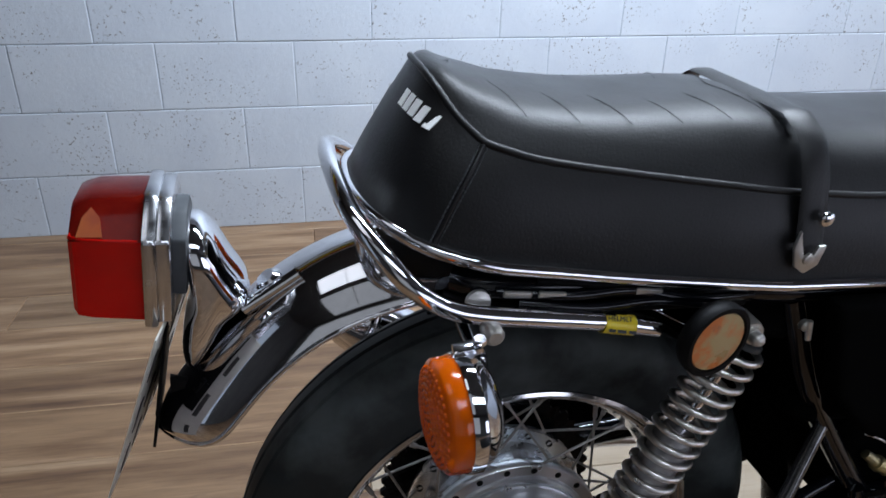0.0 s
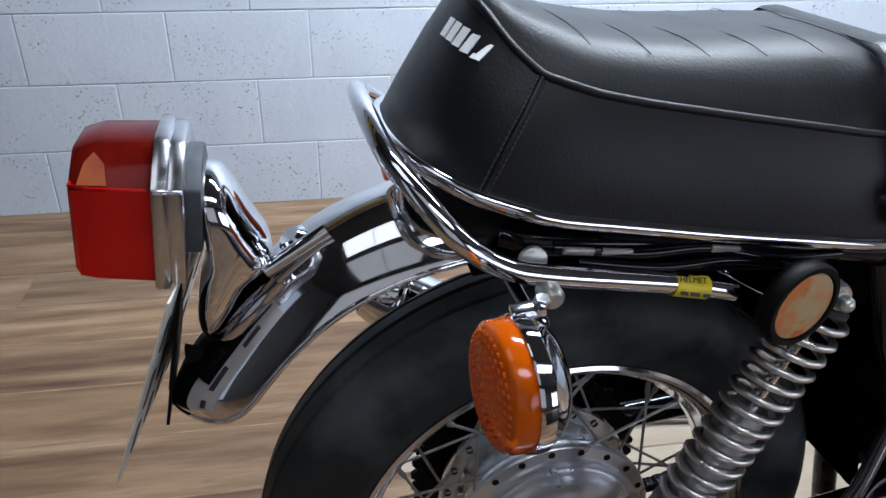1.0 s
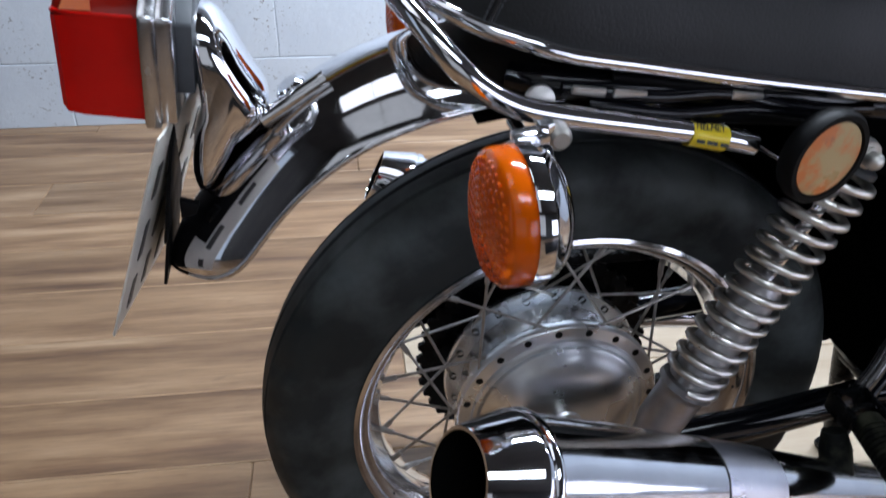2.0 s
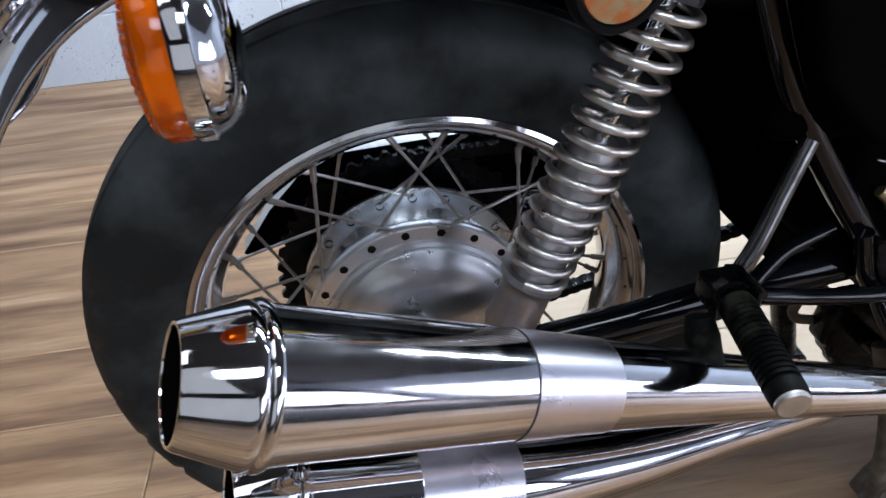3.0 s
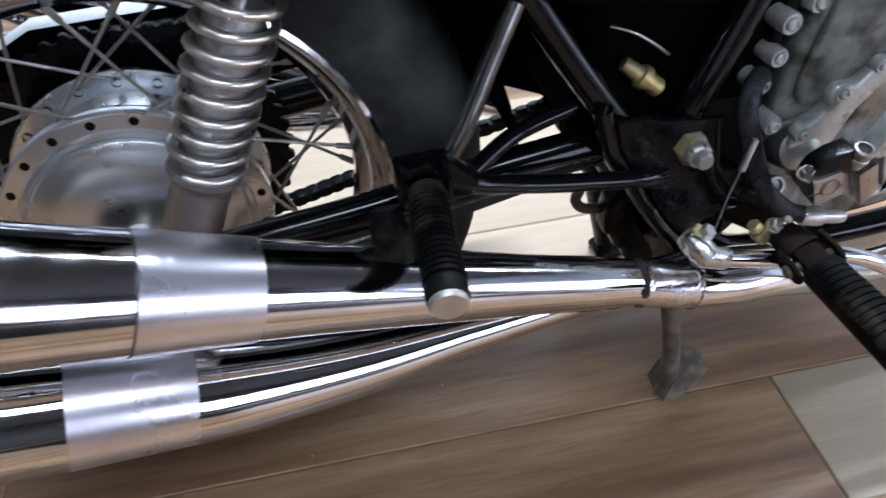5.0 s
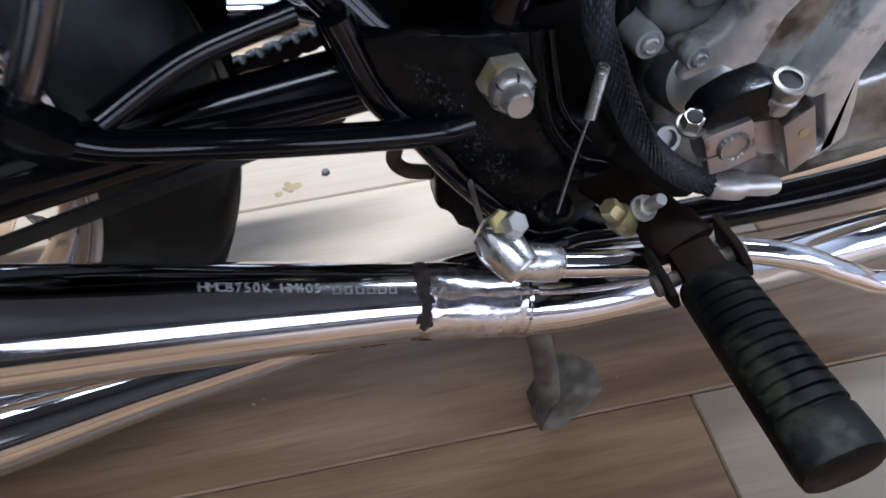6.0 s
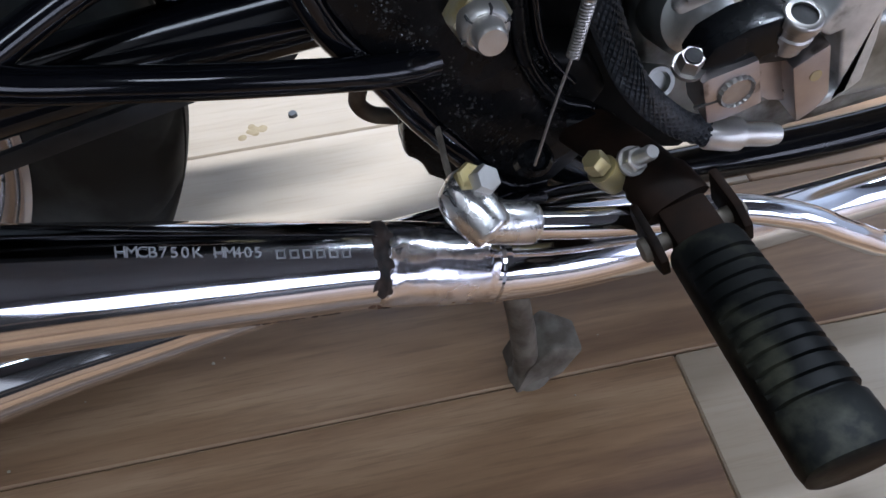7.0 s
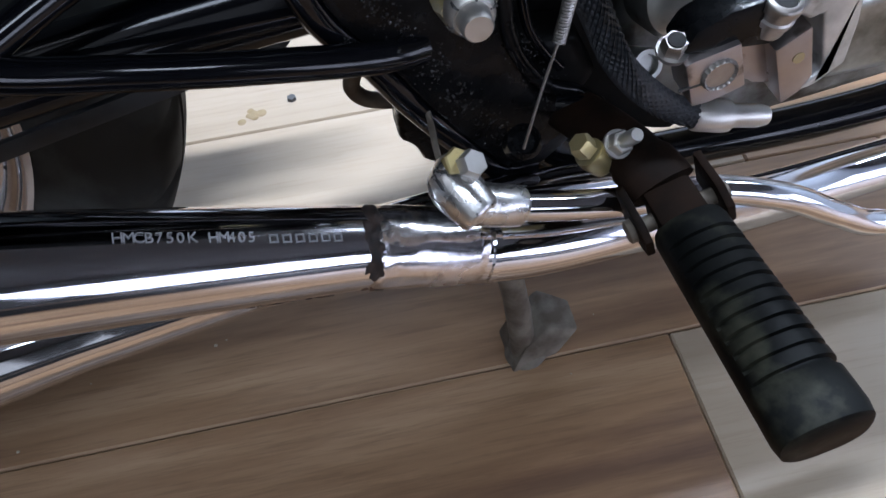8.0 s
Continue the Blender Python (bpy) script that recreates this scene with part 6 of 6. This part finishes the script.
part("hinge_pin", bm, STAND_STEEL, bracket, "dull hinge pin")
PLACE[0] = Matrix.Identity(4)
bm = bmesh.new()
lathe(bm, [(-0.014, 0), (-0.014, 0.0068), (-0.004, 0.0082), (0.0, 0.0078), (0.001, 0.0)], (0.5320, -0.199, 0.3150), (-0.60, 0.10, 0.80), 24)
hexbolt(bm, (0.5310, -0.1992, 0.3165), (-0.60, 0.10, 0.80), 0.0108, 0.0085)
part("mount_bolt", bm, CADMIUM, bracket, "yellow plated mounting bolt")
PLACE[0] = NEAR_PIVOT
bm = bmesh.new()
hexbolt(bm, (0.523, -0.206, 0.331), (0.12, -0.55, 0.83), 0.0112, 0.007, 0.0038, 0.014, washer=0.0075)
part("stud", bm, ZINC, bracket, "plated stud and nut")

A, B = Vector((0.539, -0.258, 0.322)), Vector((0.541, -0.368, 0.330))
bm = bmesh.new()
ax, L = (B - A).normalized(), (B - A).length
across = Vector((0.96, 0.03, 0.28))
across = (across - ax * across.dot(ax)).normalized()
third = ax.cross(across)
prof = [(0.0, 0.94), (0.004, 1.0)]
for k in range(11):
    h0, h1 = 0.008 + 0.0072 * k, 0.008 + 0.0072 * (k + 1)
    prof += [(h0, 1.0), (h0 + 0.0044, 1.0), (h0 + 0.0052, 0.90), (h1 - 0.0006, 0.90)]
prof += [(0.089, 1.0), (L - 0.006, 1.0), (L - 0.001, 0.95), (L, 0.86)]
rings = []
for h, k in prof:
    ring = []
    grow = 0.90 + 0.13 * h / L
    for j in range(32):
        t = 2 * math.pi * j / 32
        c, s = math.cos(t), math.sin(t)
        cut = k if k > 0.95 or h > 0.088 or c > -0.72 else 1.0  # the ribs stop short of one flank
        u = math.copysign(abs(c) ** 0.75, c) * 0.0190 * grow * cut
        v = math.copysign(abs(s) ** 0.75, s) * 0.0165 * grow * cut
        ring.append(bm.verts.new(A + ax * h + across * u + third * v))
    rings.append(ring)
for u, v in zip(rings, rings[1:]):
    for j in range(32):
        bm.faces.new((u[j], u[(j + 1) % 32], v[(j + 1) % 32], v[j]))
bm.faces.new(rings[-1])
bm.faces.new(list(reversed(rings[0])))
part("footpeg", bm, PEG_RUBBER, bike, "black ribbed rubber footpeg with scuffs")

# dark lug that carries the peg bracket and the brake switch
bm = bmesh.new()
slab(bm, [(0.455, 0.335), (0.480, 0.345), (0.530, 0.340), (0.545, 0.310), (0.530, 0.285), (0.480, 0.285), (0.462, 0.300)], upright(-0.118), 0.030, 0.008, 3)
part("mounting_lug", bm, BLACK_OILY, frame_part, "black oily mounting lug")
# springs and wires by the pivot
bm = bmesh.new()
sp0, sp1 = Vector((0.5060, -0.170, 0.404)), Vector((0.5015, -0.170, 0.371))
a, b, d = axis_frame(sp1 - sp0)
tube(bm, [sp0 + d * (sp1 - sp0).length * k / 240 + (a * math.cos(k * 0.52) + b * math.sin(k * 0.52)) * 0.0027 for k in range(241)], 0.0008, 5)
spring = part("brake_switch_spring", bm, SPOKE_STEEL, bike, "thin coiled brake switch spring")
tube_part("wire", [(0.5015, -0.170, 0.372), (0.494, -0.173, 0.345), (0.484, -0.180, 0.313)], 0.0008, SPOKE_STEEL, "thin steel wire", parent=spring)
tube_part("stand_spring", [(0.434, -0.125, 0.345), (0.441, -0.142, 0.318), (0.438, -0.175, 0.322), (0.436, -0.200, 0.330)], 0.0017, STAND_STEEL, "thin grey return wire")
bm = bmesh.new()
lathe(bm, [(-0.006, 0), (-0.006, 0.0095), (0.004, 0.0100), (0.006, 0.0075), (0.003, 0.006), (0.003, 0)], (0.486, -0.172, 0.309), (0.1, -0.6, 0.8), 20)
part("switch_arm", bm, BLACK_WORN, spring, "dark spring anchor")
tube_part("stand_hook", [(0.412, -0.040, 0.268), (0.409, -0.040, 0.254), (0.417, -0.040, 0.242), (0.432, -0.042, 0.238), (0.452, -0.048, 0.238)], 0.0060, STAND_STEEL, "bent grey stand lever")
bm = bmesh.new()
slab(bm, [(0.436, 0.262), (0.455, 0.285), (0.530, 0.285), (0.545, 0.215), (0.530, 0.150), (0.484, 0.158), (0.466, 0.172), (0.462, 0.188), (0.450, 0.198), (0.444, 0.214), (0.434, 0.222), (0.434, 0.240)], upright(-0.055), 0.03, 0.008, 3)
part("stand_pivot", bm, BLACK_WORN, bike, "dark oily stand pivot")

# centre stand
PLACE[0] = NEAR_PIVOT
bm = bmesh.new()
tube(bm, smooth_path([(0.474, -0.110, 0.250), (0.488, -0.138, 0.170), (0.500, -0.146, 0.100), (0.507, -0.150, 0.040), (0.511, -0.151, 0.018)], 6), [0.0100] * 13 + [0.0106] * 6 + [0.0125] * 3 + [0.016, 0.018, 0.019], 20)
leg = part("stand_leg", bm, STAND_STEEL, bike, "dirty grey centre stand leg")
PLACE[0] = Matrix.Identity(4)
bm = bmesh.new()
for p in ((0.548, -0.106, 0.046), (0.572, -0.122, 0.042), (0.571, -0.150, 0.040), (0.546, -0.146, 0.044), (0.559, -0.115, 0.0), (0.556, -0.148, 0.0), (0.512, -0.156, 0.0), (0.512, -0.112, 0.0), (0.524, -0.112, 0.030), (0.524, -0.152, 0.030)):
    bm.verts.new(p)
bmesh.ops.convex_hull(bm, input=bm.verts)
bevel(bm, 0.003, 2)
part("stand_foot", bm, STAND_STEEL, leg, "curved grey stand foot")
bm = bmesh.new()
tube(bm, smooth_path([(0.498, 0.108, 0.270), (0.516, 0.112, 0.190), (0.537, 0.113, 0.100), (0.556, 0.113, 0.014)], 6), 0.0175, 18)
far_leg = part("stand_leg", bm, BLACK_WORN, bike, "oily black centre stand leg")
bm = bmesh.new()
slab(bm, [(0.535, 0.0), (0.532, 0.012), (0.548, 0.024), (0.576, 0.022), (0.586, 0.010), (0.584, 0.0)], upright(0.113), 0.034, 0.003)
part("stand_foot", bm, BLACK_WORN, far_leg, "oily black stand foot")
PLACE[0] = NEAR_PIVOT
tube_part("stand_bar", [(0.480, -0.11, 0.235), (0.480, 0, 0.232), (0.480, 0.11, 0.235)], 0.012, BLACK_WORN, "black centre stand cross bar")

PLACE[0] = Matrix.Identity(4)
# welded repair, rust and stamping on the upper muffler
xs = [n[0] for n in UPPER]
mid = lambda x: (Vector((x, lerp(x, xs, [n[1] for n in UPPER]), lerp(x, xs, [n[2] for n in UPPER]))), lerp(x, xs, [n[3] for n in UPPER]))


def on_muffler(x, deg, lift=0.0):
    """A place on the upper muffler's skin; deg: 0 faces the camera side, 90 is the top."""
    c, r = mid(x)
    d = (mid(x + 0.01)[0] - mid(x - 0.01)[0]).normalized()
    o = Vector((0, -1, 0))
    o = (o - d * o.dot(d)).normalized()
    u = d.cross(o)
    if u.z < 0:
        u = -u
    n = o * math.cos(radians(deg)) + u * math.sin(radians(deg))
    return c + n * (r + lift), n, d


rng = random.Random(4)


def skin_patch(x0, x1, d0, d1, lift, nx=26, nd=44):
    """A thin skin on the muffler; lift(u, v) gives its height, below the surface where nothing lies."""
    bm = bmesh.new()
    grid = []
    for i in range(nx):
        u = i / (nx - 1)
        grid.append([bm.verts.new(on_muffler(x0 + (x1 - x0) * u, d0 + (d1 - d0) * v, lift(u, v))[0]) for v in [j / (nd - 1) for j in range(nd)]])
    for a, b in zip(grid, grid[1:]):
        for j in range(nd - 1):
            bm.faces.new((a[j], a[j + 1], b[j + 1], b[j]))
    return bm


def weld_lift(u, v):
    edge = min(v, 1 - v, (1 - u) * 2.0, u * 6.0) * 5
    h = noise.noise((u * 4.0, v * 6.0, 2.0)) * 0.0012 + noise.noise((u * 11.0, v * 15.0, 7.0)) * 0.0005
    dent = noise.noise((u * 2.2, v * 2.6, 5.0)) * 0.0009
    return -0.0004 + min(edge, 1.0) * 0.0012 + (h * 1.5 * math.exp(-5.0 * u) + dent) * min(edge, 1.0)


def gap_lift(u, v):
    return -0.0012 + 0.0030 * (1 - abs(2 * u - 1)) + noise.noise((u * 4.0, v * 7.0, 4.0)) * 0.0022


part("weld_bead", skin_patch(0.4125, 0.472, -45, 135, weld_lift, 60, 70), WELD, muf_up, "lumpy welded repair")
part("burnt_gap", skin_patch(0.4065, 0.4205, 8, 116, gap_lift, 30, 60), BURNT, muf_up, "dark burnt gap")
bm = bmesh.new()
for x0, d0, n_, spread in ((0.367, -42, 26, 0.0075), (0.417, -28, 10, 0.003), (0.392, -40, 5, 0.003)):
    for k in range(n_):
        p, n, d = on_muffler(x0 + rng.gauss(0, spread), d0 + rng.gauss(0, 4))
        r = rng.uniform(0.0010, 0.0030)
        lathe(bm, [(-0.001, r), (0.0003, r * 0.9), (0.0006, 0)], p, n, 7)
part("rust_scab", bm, DEEP_RUST, muf_up, "brown rust scabs")
bm = bmesh.new()
c0, r0 = mid(0.475)
tube(bm, [c0 + (mid(0.48)[0] - c0) * f for f in (-0.35, 0.35)], r0 + 0.0016, 40)
part("joint_ring", bm, CHROME, muf_up, "pipe joint ring")


def stamp(name, text, x, deg, size):
    p, n, d = on_muffler(x, deg, 0.0002)
    u = n.cross(d).normalized()
    m = Matrix((d.to_4d(), u.to_4d(), n.to_4d(), Vector((0, 0, 0, 1)))).transposed()
    for k in range(3):
        m[3][k] = 0
    m.translation = p
    return lettering(name, text, m, size, ENGRAVED, muf_up, 0.0001)


for k, ch in enumerate("HMCB750K HM405"):
    if ch != " ":
        stamp("stamped_letter", ch, 0.3045 + 0.00395 * k, 75 - 0.55 * k, 0.0068)
for k in range(6):
    p, n, d = on_muffler(0.3665 + 0.0056 * k, 70 - 0.6 * k, 0.0002)
    u = n.cross(d).normalized()
    m = Matrix((d.to_4d(), u.to_4d(), n.to_4d(), Vector((0, 0, 0, 1)))).transposed()
    for c in range(3):
        m[3][c] = 0
    m.translation = p
    bm = bmesh.new()
    for e in (-1, 1):
        box(bm, m @ Matrix.Translation((0, e * 0.0017, 0)), 0.0042, 0.0007, 0.0003)
        box(bm, m @ Matrix.Translation((e * 0.0017, 0, 0)), 0.0007, 0.0042, 0.0003)
    part("stamped_mark", bm, ENGRAVED, muf_up)

# ---- floor planks and wall blocks ----
PLANK_W, PLANK_L, ROW0 = 0.174, 1.22, -0.117
ENDS = {1: -0.403, -1: 0.665, 7: -1.02, 0: -0.26, 2: -0.02, 3: -0.14, 4: 0.06, 5: -0.10, 6: 0.10, 8: -0.2, -2: -0.18, -3: 1.1}
prng = random.Random(11)


def plank_mesh(length, face):
    bm = bmesh.new()
    box(bm, pose(0, 0, -0.003), length - 0.0008, PLANK_W - 0.0008, 0.006, 0.0020, 1)
    # long bevels take the painted highlight colour
    for f in bm.faces:
        if f.normal.z > 0.2 and abs(f.normal.y) > 0.3:
            f.material_index = 1
    me = bpy.data.meshes.new("plank")
    bm.to_mesh(me)
    bm.free()
    me.materials.append(face)
    me.materials.append(LIT_EDGE_WOOD if face is WOOD else face)
    return me


full, pale = plank_mesh(PLANK_L, WOOD), plank_mesh(PLANK_L, LIT_WOOD)
# planks coloured pale to stand for brightly lit floor
LIT_PLANKS = {(-1, 0.665), (2, -0.02), (3, -0.14)}  # row, where the plank begins
# a plank split under the motorcycle; its paler half has the lamplight painted in
CUT_PLANKS = {(1, -0.403): ((-0.403, 0.097, plank_mesh(0.50, WOOD)), (0.097, 0.817, plank_mesh(0.72, LIT_WOOD)))}
far = bmesh.new()
k = math.floor((BACK_Y - ROW0) / PLANK_W)
while ROW0 + k * PLANK_W < WALL_Y:
    y = ROW0 + (k + 0.5) * PLANK_W
    start = ENDS.get(k, prng.uniform(-0.6, 0.6))
    n0 = math.floor((LEFT_X - start) / PLANK_L)
    for n in range(n0, n0 + 11):
        x = start + (n + 0.5) * PLANK_L
        if x - PLANK_L / 2 > RIGHT_X:
            break
        near = -1.5 < y and -3.0 < x < 3.0
        if (k, round(start + n * PLANK_L, 3)) in CUT_PLANKS:
            for x0, x1, mesh in CUT_PLANKS[(k, round(start + n * PLANK_L, 3))]:
                ob = new("plank", mesh)
                ob.parent = floor
                ob.matrix_local = pose((x0 + x1) / 2, y, 0)
        elif near:
            ob = new("plank", pale if (k, round(start + n * PLANK_L, 3)) in LIT_PLANKS else full)
            ob.parent = floor
            ob.matrix_local = pose(x, y, 0, 0, 0, prng.choice((0, 180)))
        else:
            x0, x1 = max(x - PLANK_L / 2, LEFT_X), min(x + PLANK_L / 2, RIGHT_X)
            if x1 - x0 > 0.01:
                box(far, pose((x0 + x1) / 2, y, -0.0035), x1 - x0 - 0.0012, PLANK_W - 0.0012, 0.006)
    k += 1
rest = finish("far_planks", far, WOOD, floor, smooth=False)
tagged(rest, kind="stuff")

BL, BH, JOINT = 0.4064, 0.2032, 0.0022


def block_mesh(length):
    bm = bmesh.new()
    box(bm, pose(0, 0, 0), length - JOINT, 0.03, BH - JOINT, 0.0035, 3)
    me = bpy.data.meshes.new("block")
    bm.to_mesh(me)
    bm.free()
    me.materials.append(BLOCK)
    return me


whole = block_mesh(BL)
for c in range(11):
    start = 0.152 if c % 2 == 0 else -0.015
    for n in range(-10, 14):
        x = start + (n + 0.5) * BL
        if LEFT_X + BL / 2 < x < RIGHT_X - BL / 2:
            ob = new("block", whole)
            ob.parent = wall_north
            ob.matrix_local = pose(x, WALL_Y + 0.015 + prng.uniform(-0.0012, 0.0012), -0.002 + (c + 0.5) * BH, prng.uniform(-0.2, 0.2), 0, prng.uniform(-0.15, 0.15))

# small dirt on the floor
bm = bmesh.new()
for x, y, r in ((0.262, -0.053, 0.004), (0.272, -0.050, 0.002), (0.090, -0.108, 0.0035), (0.560, -0.170, 0.002), (0.600, -0.12, 0.0015), (0.30, -0.02, 0.0015), (0.15, -0.06, 0.0018)):
    lathe(bm, [(0.0002, r * 0.5), (0.0008, r * 0.4), (0.0012, 0)], (x, y, 0), (0.3, 0.2, 1), 5)
tagged(finish("floor_flakes", bm, FLAKE), "pale flakes of dirt on the laminate floor", "debris", kind="stuff")
bm = bmesh.new()
for k in range(8):
    r = prng.uniform(0.003, 0.007)
    lathe(bm, [(0.0003, r), (0.0005, r * 0.7), (0.0006, 0)], (0.326 + prng.gauss(0, 0.006), 0.240 + prng.gauss(0, 0.0035), 0), (0, 0, 1), 12)
tagged(finish("oil_spot", bm, OIL_STAIN), "small brown oil spot on the laminate floor", "stain", kind="stuff")
bm = bmesh.new()
lathe(bm, [(0.0002, 0.006), (0.004, 0.005), (0.005, 0)], (0.374, 0.252, 0), (0, 0, 1), 6)
tagged(finish("grit_chip", bm, INK), "dark grey chip lying on the laminate floor", "debris")
